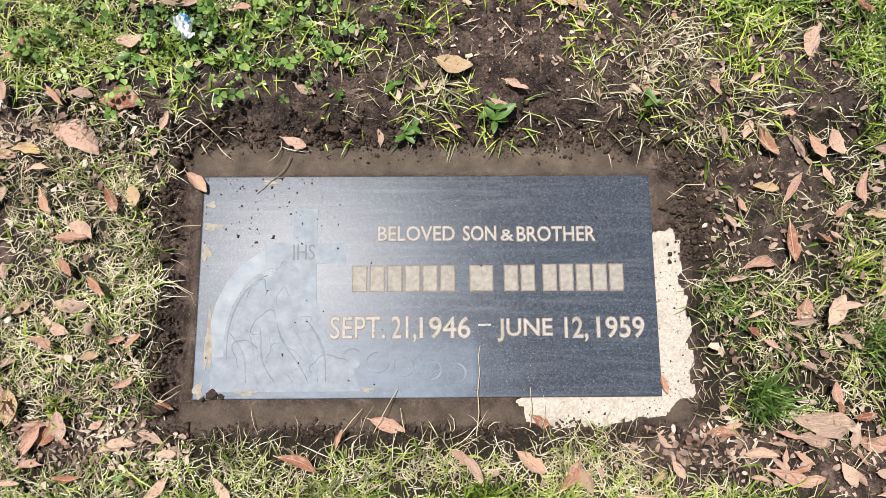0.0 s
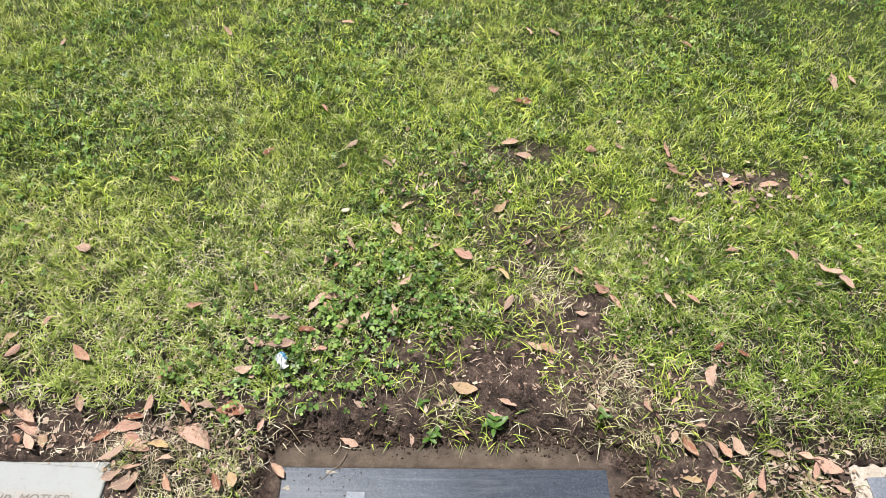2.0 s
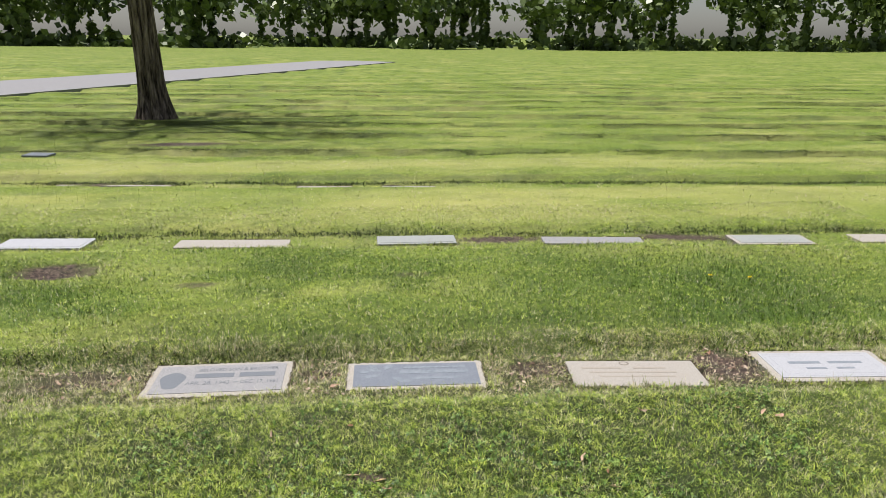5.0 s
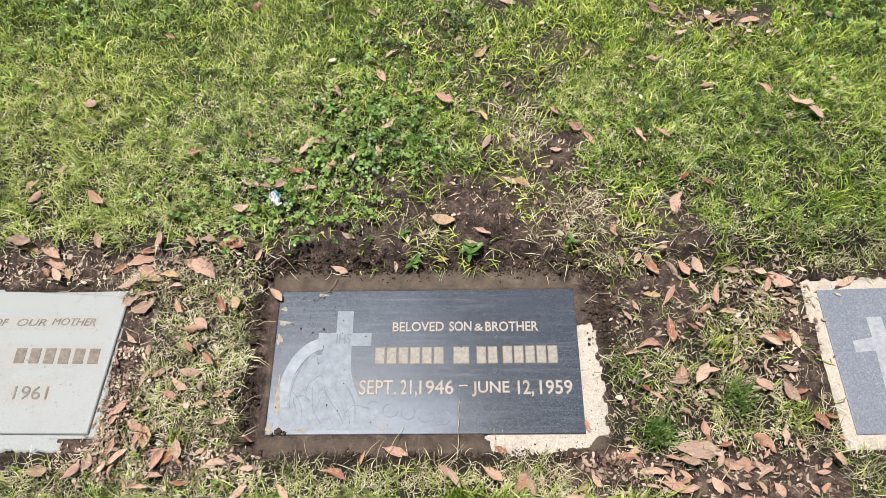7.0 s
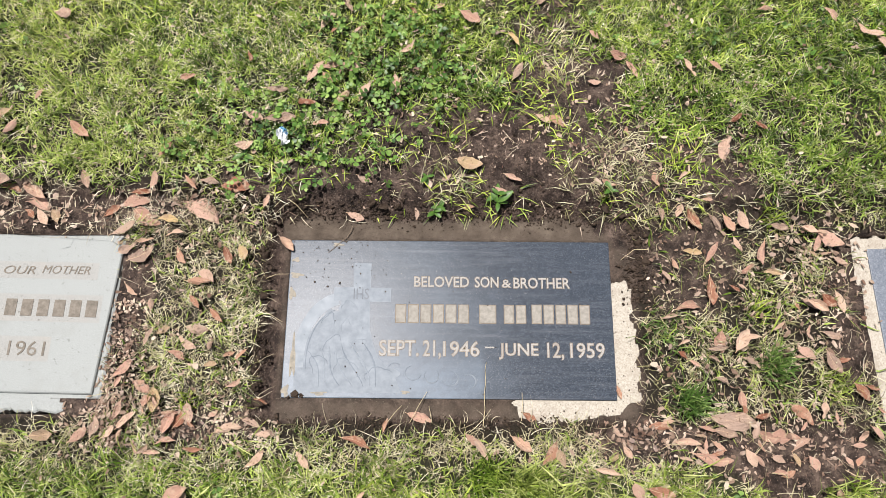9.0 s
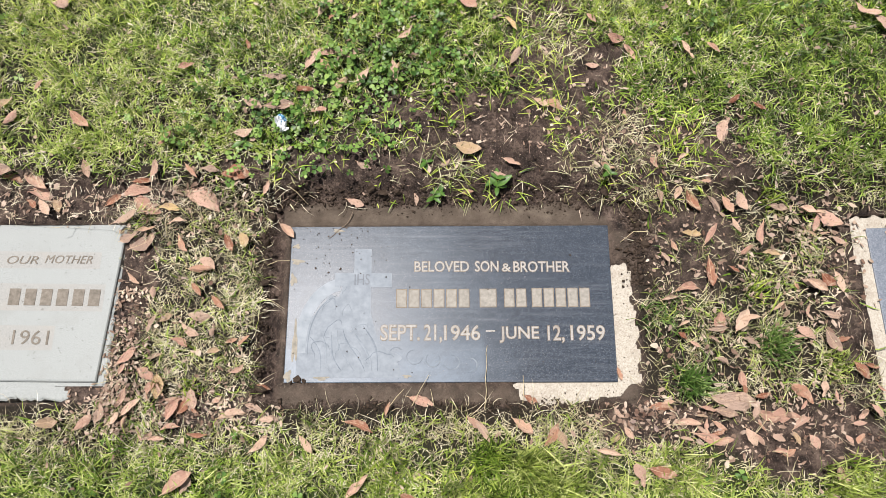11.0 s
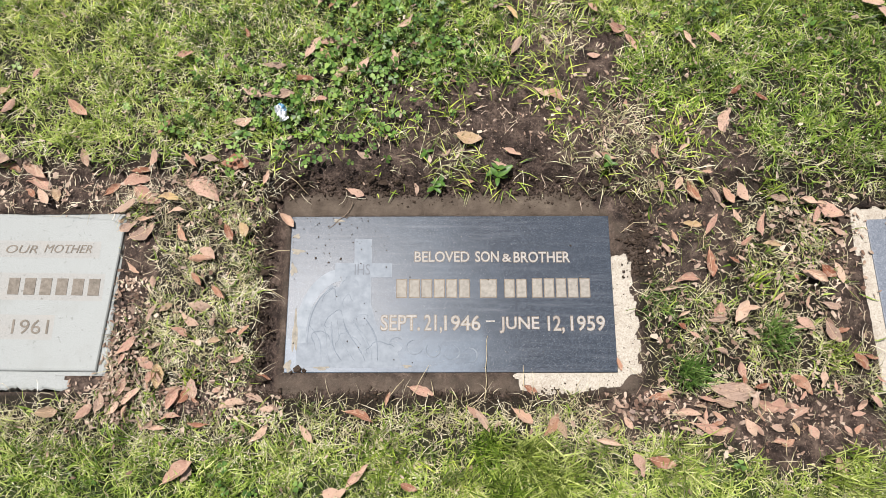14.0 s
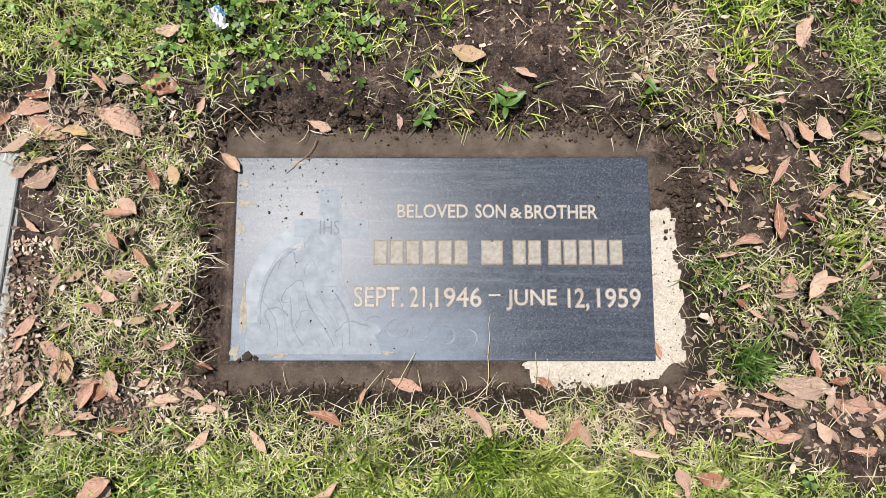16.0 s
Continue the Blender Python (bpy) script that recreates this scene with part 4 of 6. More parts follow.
def main_marker():
    g = thing("grave_marker", pose(0, 0, 0.0025), "dark polished granite grave marker in a muddy concrete border", "grave marker")
    border = ragged_plate(0.334, 0.204, -0.09, -0.0045, 3, 0.004)
    bmesh.ops.translate(border, verts=border.verts, vec=(0.030, 0, 0))
    part("concrete_border", border, CONCRETE, g, "cream concrete border, chipped and partly under mud")
    slab = part("slab", box(bmesh.new(), -0.305, 0.305, -0.147, 0.152, -0.08, 0.001, 0.0012), GRANITE, g, "dark granite slab with sky sheen and a water stain in its colour")
    z = 0.001
    for _, text, at in (("line_word", "BELOVED", (-0.067, 0.036, 0.061, 0.081)), ("line_word", "SON", (0.048, 0.092, 0.061, 0.081)), ("line_word", "&", (0.099, 0.116, 0.061, 0.076)), ("line_word", "BROTHER", (0.121, 0.227, 0.060, 0.080)),
                           ("date_word", "SEPT.", (-0.129, -0.057, -0.070, -0.041)), ("date_word", "21,", (-0.048, -0.016, -0.075, -0.041)), ("date_word", "1946", (-0.011, 0.055, -0.070, -0.042)),
                           ("date_word", "JUNE", (0.092, 0.164, -0.0745, -0.0452)), ("date_word", "12,", (0.181, 0.211, -0.0755, -0.0435)), ("date_word", "1959", (0.2235, 0.286, -0.0708, -0.0435))):
        words(text, at, z, g, CREAM, TAN)
    bar((0.066, 0.083, -0.0545, -0.0515), z, g, CREAM)
    for at in ((-0.100, 0.035, -0.007, 0.026), (0.057, 0.086, -0.007, 0.026), (0.103, 0.142, -0.007, 0.026), (0.155, 0.261, -0.007, 0.027)):
        count = max(1, round((at[1] - at[0]) / 0.0235))
        pitch = (at[1] - at[0] + 0.006) / count
        for k in range(count):
            bar((at[0] + pitch * k, at[0] + pitch * (k + 1) - 0.006, at[2], at[3]), z, g, BAR, TAN)
    cross = part("cross", flat_shape([(-0.182, 0.107), (-0.149, 0.106), (-0.149, 0.0585), (-0.110, 0.0585), (-0.110, 0.031), (-0.149, 0.031), (-0.148, -0.030), (-0.179, -0.030), (-0.181, 0.032), (-0.218, 0.033), (-0.218, 0.059), (-0.182, 0.0595)], z - 0.0003), ETCH, g, "pale etched cross")
    hang("monogram", lettering("IHS", -0.181, -0.152, 0.036, 0.057, z + 0.0005, 0.0003), ETCH_DARK, cross)
    # the etched panel below the cross: plain lobes, folds and scrolls in low relief
    def lobe(cx, cy, rx, ry, seed, wob=0.12, turn=0.0):
        out = []
        for a in np.linspace(0, 2 * math.pi, 28, endpoint=False):
            r = 1 + wob * math.sin(3 * a + seed) + 0.5 * wob * math.sin(5 * a + 2 * seed)
            u, v = rx * r * math.cos(a), ry * r * math.sin(a)
            out.append((cx + u * math.cos(turn) - v * math.sin(turn), cy + u * math.sin(turn) + v * math.cos(turn)))
        return out
    ground_plate = [(-0.283, -0.138), (-0.285, -0.085), (-0.272, -0.045), (-0.244, -0.008), (-0.215, 0.012), (-0.186, 0.018), (-0.160, 0.006), (-0.148, -0.020), (-0.140, -0.050), (-0.130, -0.075), (-0.112, -0.092), (-0.098, -0.110), (-0.092, -0.126), (-0.088, -0.138)]
    part("etched_panel", flat_shape(ground_plate, z - 0.0001, 0.0003), ETCH, g, "pale frosted panel in low relief")
    crescent = arc(-0.200, -0.075, 0.089, 0.124, 98, 188, 20) + arc(-0.196, -0.078, 0.072, 0.104, 188, 98, 20)
    part("etched_arch", flat_shape(crescent, z, 0.00024), ETCH_SOFT, g)
    part("etched_arch", ribbon(arc(-0.198, -0.078, 0.066, 0.096, 104, 190, 20), lambda s: 0.003 + 0.004 * math.sin(s * 3.1), z + 0.0004), ETCH, g)
    for cx, cy, rx, ry, seed, turn in ((-0.188, 0.020, 0.021, 0.016, 1, -0.3), (-0.226, -0.008, 0.016, 0.022, 2, -0.4), (-0.192, -0.016, 0.013, 0.017, 3, 0.2), (-0.214, -0.050, 0.026, 0.020, 4, 0.5), (-0.166, -0.048, 0.016, 0.012, 5, 0.1), (-0.240, -0.090, 0.020, 0.030, 6, 0.2), (-0.190, -0.094, 0.032, 0.022, 7, -0.2), (-0.130, -0.104, 0.036, 0.016, 8, 0.1)):
        part("etched_lobe", flat_shape(lobe(cx, cy, rx, ry, seed, 0.13, turn), z + 0.0002, 0.00006 + 0.00002 * seed), ETCH, g)
        part("etched_line", ribbon(lobe(cx, cy, rx * 0.72, ry * 0.72, seed + 1, 0.16, turn)[:18], lambda s: 0.001 + 0.0045 * math.sin(math.pi * s), z + 0.0004 + 0.00003 * seed), ETCH_SOFT if seed % 2 else ETCH, g)
    for k in range(7):
        pts = [(-0.262 + 0.017 * k + 0.030 * f + 0.007 * math.sin(4 * f + k), -0.060 - 0.066 * f + 0.003 * k * (1 - f)) for f in np.linspace(0, 1, 12)]
        part("etched_fold", ribbon(pts, lambda s: 0.001 + 0.007 * math.sin(math.pi * s), z + 0.0005 + 0.00002 * k), ETCH_SOFT if k % 2 else ETCH, g)
    for k in range(5):
        pts = arc(-0.100 + 0.034 * k, -0.096 - 0.005 * k, 0.013 + 0.002 * (k % 2), 0.013, 40 + 50 * k, 300 + 50 * k, 16)
        part("etched_scroll", ribbon(pts, lambda s: 0.001 + 0.006 * math.sin(math.pi * s), z + 0.0003), ETCH, g)
    for cx, cy, rx, ry, seed in ((-0.291, 0.082, 0.011, 0.005, 1), (-0.297, 0.046, 0.006, 0.010, 2), (-0.288, -0.075, 0.005, 0.034, 3), (-0.294, 0.112, 0.007, 0.004, 4), (-0.298, -0.135, 0.006, 0.010, 5), (-0.236, -0.139, 0.012, 0.0035, 6), (-0.08, -0.136, 0.007, 0.003, 7), (-0.215, 0.143, 0.010, 0.003, 8)):
        part("mineral_stain", flat_shape(lobe(cx, cy, rx, ry, seed, 0.3), z - 0.0003, 0.0008), STAIN, g, "cream crust worn at the slab's rim")


def bordered_marker(key, face, border, label, inset=0.03, top=0.001, z=0.0, rim=True):
    cx, cy, hx, hy, turn = MARKERS[key]
    g = thing("grave_marker", pose(cx, cy, z, 0, 0, turn), label, "grave marker", "flat grave markers in rows")
    if rim:
        part("concrete_border", ragged_plate(hx, hy, -0.09, top - 0.002, hash_of(key), 0.008), border, g)
        part("slab", box(bmesh.new(), -hx + inset, hx - inset, -hy + inset, hy - inset, -0.08, top + 0.001, 0.0015), face, g)
    else:
        part("slab", box(bmesh.new(), -hx, hx, -hy, hy, -0.08, top, 0.005), face, g)
    return g, hx, hy, top + 0.001


def hash_of(key):
    return sum(ord(c) * (i + 7) for i, c in enumerate(key))


def text_lines(g, hx, z, lines, face):
    for kind, x0, x1, y0, y1, text in lines:
        if kind == "bar":
            bar((x0, x1, y0, y1), z, g, face)
        else:
            words(text, (x0, x1, y0, y1), z, g, face)


def west_marker():
    cx, cy, hx, hy, turn = MARKERS["west"]
    g = thing("grave_marker", pose(cx, 0.003, 0.004, 0, 0, turn), "pale grey-green granite grave marker with cut lettering", "grave marker", "flat grave markers in rows")
    part("concrete_border", ragged_plate(hx - 0.006, 0.174, -0.09, -0.003, 8, 0.005), PALE, g)
    outline = [(-hx, -0.146), (0.300, -0.143), (0.317, 0.125), (0.308, 0.141), (0.290, 0.149), (0.10, 0.157), (-hx, 0.160)]
    bm = flat_shape(outline, -0.05, 0.054)
    bmesh.ops.bevel(bm, geom=[e for e in bm.edges if all(v.co.z > 0 for v in e.verts)], offset=0.005, segments=3, profile=0.6, affect="EDGES")
    part("slab", bm, PALE, g)
    z = 0.0042
    x = lambda w: w - cx  # noqa: E731
    for y0, y1, x1 in ((0.070, 0.103, -0.668), (-0.012, 0.040, -0.652), (-0.086, -0.040, -0.735)):
        part("rubbed_panel", box(bmesh.new(), -0.29, x(x1), y0, y1, 0.0, z - 0.0001, 0.0), PANEL, g, "paler rubbed band behind the words")
    words("OF", (x(-0.898), x(-0.868), 0.078, 0.094), z, g, CUT, shear=0.25)
    words("OUR", (x(-0.848), x(-0.788), 0.078, 0.094), z, g, CUT, shear=0.25)
    words("MOTHER", (x(-0.775), x(-0.684), 0.080, 0.096), z, g, CUT, shear=0.25)
    for k in range(6):
        bar((x(-0.832) + 0.0303 * k, x(-0.832) + 0.0303 * k + 0.021, -0.002, 0.030), z, g, CUT)
    bar((x(-0.905), x(-0.880), -0.004, 0.028), z, g, CUT)
    bar((x(-0.872), x(-0.868), -0.004, 0.000), z, g, CUT)
    words("1961", (x(-0.812), x(-0.744), -0.076, -0.049), z, g, CUT)


def east_marker():
    g, hx, hy, z = bordered_marker("east", SLATE, CONCRETE, "blue-grey slate grave marker with an etched cross", 0.028, 0.001)
    part("cross", flat_shape([(-0.235, 0.085), (-0.205, 0.085), (-0.203, 0.042), (-0.160, 0.042), (-0.160, 0.014), (-0.204, 0.014), (-0.212, -0.11), (-0.242, -0.11), (-0.236, 0.014), (-0.275, 0.012), (-0.275, 0.036), (-0.235, 0.042)], z - 0.0003), ETCH_PALE, g, "pale etched cross")
    part("etched_band", ribbon([(-0.268 + 0.030 * f, 0.02 - 0.12 * f) for f in np.linspace(0, 1, 8)], lambda s: 0.004, z), ETCH_PALE, g)
    for k in range(6):
        a = radians(40 + 62 * k)
        part("etched_ray", ribbon([(-0.22 + math.cos(a) * r, 0.028 + math.sin(a) * r) for r in (0.035, 0.05, 0.066)], lambda s: 0.002, z), ETCH, g)
    part("etched_mound", ribbon([(-0.26 + 0.2 * f, -0.105 + 0.01 * math.sin(6 * f)) for f in np.linspace(0, 1, 12)], lambda s: 0.004 + 0.03 * math.sin(math.pi * s), z), ETCH, g)


def back_markers():
    g, hx, hy, z = bordered_marker("b1", GREY, WORN, "grey granite grave marker with dark lettering in a cream border", 0.03, 0.012)
    text_lines(g, hx, z, [("line_word", -0.11, 0.26, 0.075, 0.105, "BELOVED SON & BROTHER"), ("bar", -0.12, 0.06, 0.005, 0.05, ""), ("bar", 0.085, 0.25, 0.005, 0.05, ""), ("date_word", -0.15, 0.05, -0.07, -0.03, "APR. 28, 1943"), ("bar", 0.065, 0.09, -0.052, -0.046, ""), ("date_word", 0.10, 0.27, -0.07, -0.03, "DEC. 17, 1961")], ETCH_DARK)
    part("etched_shape", flat_shape([(-0.215 + 0.055 * math.cos(a) * (1 + 0.15 * math.sin(3 * a)), -0.015 + 0.085 * math.sin(a)) for a in np.linspace(0, 2 * math.pi, 26, endpoint=False)], z - 0.0003), ETCH_DARK, g)
    g, hx, hy, z = bordered_marker("b2", SLATE, WORN, "blue-grey slate grave marker with worn lettering in a cream border", 0.028, 0.008)
    text_lines(g, hx, z, [("bar", -0.06, 0.24, 0.062, 0.082, ""), ("bar", -0.08, 0.25, 0.005, 0.04, ""), ("bar", -0.03, 0.20, -0.055, -0.03, "")], ETCH)
    for k, (px, py, long, turn) in enumerate([(-0.16, 0.03, 0.10, 150), (-0.17, 0.0, 0.09, 195), (-0.12, -0.02, 0.10, 320), (-0.15, 0.05, 0.08, 60), (-0.19, 0.06, 0.07, 120), (-0.10, -0.06, 0.08, 345), (-0.22, 0.03, 0.06, 170)]):
        a = radians(turn)
        petal = [(px + f * long * math.cos(a) - w * math.sin(a), py + f * long * math.sin(a) + w * math.cos(a)) for f, w in ((0, 0), (0.35, 0.016), (0.7, 0.017), (1, 0), (0.7, -0.015), (0.35, -0.016))]
        part("etched_petal", flat_shape(petal, z - 0.0004 + 0.00005 * k), ETCH, g)
    g, hx, hy, z = bordered_marker("b3", BEIGE, BEIGE, "plain beige stone grave marker with faint lettering", 0, 0.014, rim=False)
    part("emblem", ribbon(arc(-0.03, 0.105, 0.022, 0.018, 0, 360, 16), lambda s: 0.008, z), CUT, g)
    text_lines(g, hx, z - 0.001, [("bar", -0.25, -0.06, 0.045, 0.060, ""), ("bar", 0.0, 0.16, 0.045, 0.060, ""), ("bar", -0.22, 0.20, 0.0, 0.012, ""), ("bar", -0.18, 0.18, -0.045, -0.033, "")], FAINT)
    g, hx, hy, z = bordered_marker("b4", WHITE, WORN, "pale grey marble grave marker with an etched frame", 0.035, 0.016)
    for s in (0.05, 0.075):
        for a, b2 in ((((-hx + s), (-hy + s)), ((hx - s), (-hy + s))), (((hx - s), (-hy + s)), ((hx - s), (hy - s))), (((hx - s), (hy - s)), ((-hx + s), (hy - s))), (((-hx + s), (hy - s)), ((-hx + s), (-hy + s)))):
            part("frame_line", ribbon([a, ((a[0] + b2[0]) / 2, (a[1] + b2[1]) / 2), b2], lambda s2: 0.006, z), SLATE, g)
    text_lines(g, hx, z, [("bar", -0.18, -0.02, 0.01, 0.035, ""), ("bar", 0.02, 0.19, 0.01, 0.035, ""), ("bar", -0.12, -0.02, -0.05, -0.032, ""), ("bar", 0.03, 0.12, -0.05, -0.032, "")], ETCH)
    for key, face, border, label in (("c1", WHITE, WHITE, "pale bluish grave marker sunk in the grass"), ("c3", PALE, PALE, "pale grey granite grave marker sunk in the grass"), ("c5", PALE, WORN, "whitish grave marker with a pale border")):
        bordered_marker(key, face, border, label, 0.03, 0.010)
    for key, face, label in (("c2", BEIGE, "long low beige grave marker half grown over"), ("c4", GREY, "grey granite grave marker half grown over"), ("c6", BEIGE, "beige grave marker half grown over"),
                             ("d1", BEIGE, "pale grave marker almost hidden by grass"), ("d2", PALE, "pale grave marker almost hidden by grass"), ("d3", BEIGE, "pale grave marker almost hidden by grass")):
        bordered_marker(key, face, face, label, 0, 0.006, -0.040 if key[0] == "d" else 0.0, rim=False)


main_marker()
west_marker()
east_marker()
back_markers()


# ---- fallen leaves ----
def leaf_mesh(seed):
    """Blade of a long oval leaf, one unit long, folded at the rib, curled and wavy; and its rib with a stalk."""
    rnd = random.Random(seed)
    fold, curl, twist, fat = rnd.uniform(0.0, 0.75), rnd.uniform(-0.25, 0.6), rnd.uniform(-1.0, 1.0), rnd.uniform(0.30, 0.50)
    sway, phase, wave, peak = rnd.uniform(-0.09, 0.09), rnd.uniform(0, 6), rnd.uniform(0.01, 0.05), rnd.uniform(0.75, 1.35)
    torn, torn_at = (rnd.uniform(0.3, 0.7), rnd.uniform(0.35, 0.9)) if seed % 3 == 0 else (0, 0)
    n, across = 12, (-1, -0.55, 0, 0.55, 1)

    def at(s, c):
        half = fat / 2 * max(0.0, math.sin(math.pi * s ** peak)) ** (0.62 + 0.3 * s)
        half *= 1 + 0.06 * math.sin(21 * s + phase * (1 + c))
        if torn and c > 0:
            half *= 1 - torn * math.exp(-((s - torn_at) / 0.1) ** 2)
        w = c * half
        roll = max(0.0, abs(c) - 0.5) * half * rnd_edge[0 if c < 0 else 1]
        up = abs(w) * fold + curl * ((s - 0.5) ** 2 * 1.4) + twist * w * (s - 0.5) + wave * math.sin(11 * s + phase + c * 2) * abs(c) + roll
        return (s - 0.5, w * (1 - 0.25 * fold) + sway * math.sin(math.pi * s), up)
    rnd_edge = (rnd.uniform(-0.3, 1.1), rnd.uniform(-0.3, 1.1))
    bm = bmesh.new()
    grid = [[bm.verts.new(at(0.02 + 0.96 * i / n, c)) for c in across] for i in range(n + 1)]
    for i in range(n):
        for k in range(4):
            bm.faces.new((grid[i][k], grid[i + 1][k], grid[i + 1][k + 1], grid[i][k + 1])).smooth = True
    blade = bpy.data.meshes.new("leaf")
    bm.to_mesh(blade)
    bm.free()
    blade.materials.append(LEAF)
    bm = bmesh.new()
    rows = []
    for i in range(n + 2):
        s = -0.10 + 1.06 * i / (n + 1)
        x, y, z2 = at(max(0.0, s), 0)
        x = s - 0.5
        w = 0.012 * (1 - 0.8 * max(0, s))
        rows.append([bm.verts.new((x, y - w, z2 - 0.002)), bm.verts.new((x, y, z2 + 0.012)), bm.verts.new((x, y + w, z2 - 0.002))])
    for a, b2 in zip(rows, rows[1:]):
        for k in range(2):
            bm.faces.new((a[k], b2[k], b2[k + 1], a[k + 1]))
    rib = bpy.data.meshes.new("midrib")
    bm.to_mesh(rib)
    bm.free()
    rib.materials.append(RIB)
    return blade, rib


LEAVES = [leaf_mesh(k) for k in range(16)]
leaf_rnd = random.Random(12)


def put_leaf(x, y, turn, size, label="dry tan fallen leaf lying on the ground", lift=None):
    blade, rib = LEAVES[leaf_rnd.randrange(len(LEAVES))]
    on_slab = abs(x) < 0.30 and abs(y) < 0.147
    z = 0.005 if on_slab else max(float(rise(x, y)), -0.002)
    grass = float(grown(np.array([float(x)]), np.array([float(y)]))[0])
    z += 0.003 + (lift if lift is not None else (0.016 if y < 0.62 else 0.007) * grass + leaf_rnd.uniform(0, 0.004))
    ob = new("leaf", blade)
    face_down = 180 if leaf_rnd.random() < 0.3 else 0
    tilt = 9 + 14 * grass
    ob.matrix_basis = pose(x, y, z + (0.004 if face_down else 0), face_down + leaf_rnd.uniform(-tilt, tilt), leaf_rnd.uniform(-tilt, tilt) * 0.7, turn) @ Matrix.Diagonal((size, size * leaf_rnd.uniform(0.85, 1.25), size * leaf_rnd.uniform(0.6, 1.2), 1))
    tagged(ob, label, "leaf", "fallen leaves")
    r = new("midrib", rib)
    r.parent = ob
    return ob


# x, y, turn in degrees, length in millimetres
LEAVES_BEHIND = [(-0.871, 0.388, 49, 38), (-0.86, 0.255, -8, 48), (-0.86, 0.364, 44, 36), (-0.844, 0.24, -18, 40), (-0.81, 0.43, 50, 26), (-0.8, 0.235, -30, 50), (-0.798, 0.212, -23, 64), (-0.716, 0.356, -38, 47), (-0.655, 0.206, 36, 37), (-0.608, 0.226, 15, 66), (-0.597, 0.24, 0, 40), (-0.565, 0.253, 82, 36), (-0.546, 0.314, 51, 35), (-0.519, 0.47, 8, 34), (-0.494, 0.25, -48, 36), (-0.479, 0.202, -33, 78), (-0.454, 0.25, -6, 29), (-0.41, 0.246, -3, 55), (-0.402, 0.516, -72, 26), (-0.398, 0.328, 19, 34)]
LEAVES_BEHIND_2 = [(-0.382, 0.386, -28, 43), (-0.35, 0.218, 75, 28), (-0.342, 0.448, 3, 42), (-0.332, 0.384, 5, 59), (-0.283, 0.426, -9, 43), (-0.27, 0.49, 56, 50), (-0.252, 0.372, 3, 33), (-0.251, 0.6, 46, 43), (-0.244, 0.473, -49, 30), (-0.24, 0.501, 10, 36), (-0.235, 0.582, 56, 25), (-0.214, 0.432, 49, 44), (-0.2, 0.494, -16, 41), (-0.186, 0.586, 49, 28), (-0.17, 0.445, 60, 40), (-0.164, 0.264, -26, 30), (-0.106, 0.456, -79, 42), (-0.104, 0.46, 64, 32), (-0.088, 0.539, 31, 31), (-0.067, 0.206, -81, 26)]
LEAVES_BEHIND_3 = [(-0.007, 0.268, 36, 20), (0.036, 0.217, 9, 24), (0.038, 0.297, -14, 49), (0.099, 0.242, -27, 31), (0.12, 0.266, -21, 34), (0.127, 0.564, -58, 36), (0.133, 0.494, 60, 40), (0.181, 0.392, -31, 33), (0.191, 0.452, 27, 31), (0.208, 0.387, -34, 36), (0.29, 0.58, -50, 26), (0.303, 0.26, -19, 28), (0.334, 0.532, -15, 34), (0.346, 0.374, -77, 26), (0.361, 0.498, -63, 40), (0.396, 0.268, -68, 29), (0.44, 0.211, 61, 31), (0.444, 0.331, 59, 23), (0.448, 0.275, 39, 26), (0.471, 0.497, -59, 42)]
LEAVES_BEHIND_4 = [(0.526, 0.503, -35, 32), (0.536, 0.333, 65, 53), (0.555, 0.395, 41, 32), (0.601, 0.375, -25, 29), (0.835, 0.585, -27, 60), (0.87, 0.56, -60, 48)]
LEAVES_ON_SOD = [(-0.712, -0.216, 7, 39), (-0.651, -0.217, 36, 41), (-0.627, -0.2, 87, 33), (-0.62, 0.165, 30, 50), (-0.598, -0.212, 44, 32), (-0.594, -0.124, 71, 21), (-0.59, -0.098, 49, 41), (-0.588, 0.124, 38, 53), (-0.584, 0.194, -30, 61), (-0.581, 0.142, 16, 35), (-0.576, -0.216, 70, 20), (-0.57, -0.19, 47, 40), (-0.547, -0.04, 63, 36), (-0.536, -0.16, 61, 39), (-0.52, -0.16, -57, 27), (-0.519, 0.155, 11, 33), (-0.518, -0.246, 0, 30), (-0.504, 0.112, -58, 40), (-0.498, -0.193, 61, 41), (-0.494, -0.076, -27, 33)]
LEAVES_ON_SOD_2 = [(-0.476, -0.052, -34, 36), (-0.472, 0.024, -52, 31), (-0.469, 0.062, -3, 50), (-0.462, -0.321, 34, 61), (-0.46, -0.194, -43, 20), (-0.454, 0.071, -35, 32), (-0.452, -0.324, 56, 30), (-0.43, -0.094, 10, 23), (-0.426, -0.002, -43, 37), (-0.422, -0.176, 31, 20), (-0.415, 0.113, -66, 34), (-0.393, -0.207, 10, 51), (-0.392, 0.119, -63, 33), (-0.386, -0.123, 36, 27), (-0.374, -0.074, 42, 28), (-0.352, -0.194, -24, 37), (-0.34, -0.154, -21, 26), (-0.338, -0.254, 44, 42), (-0.328, -0.213, 0, 27), (-0.313, 0.141, -45, 37)]
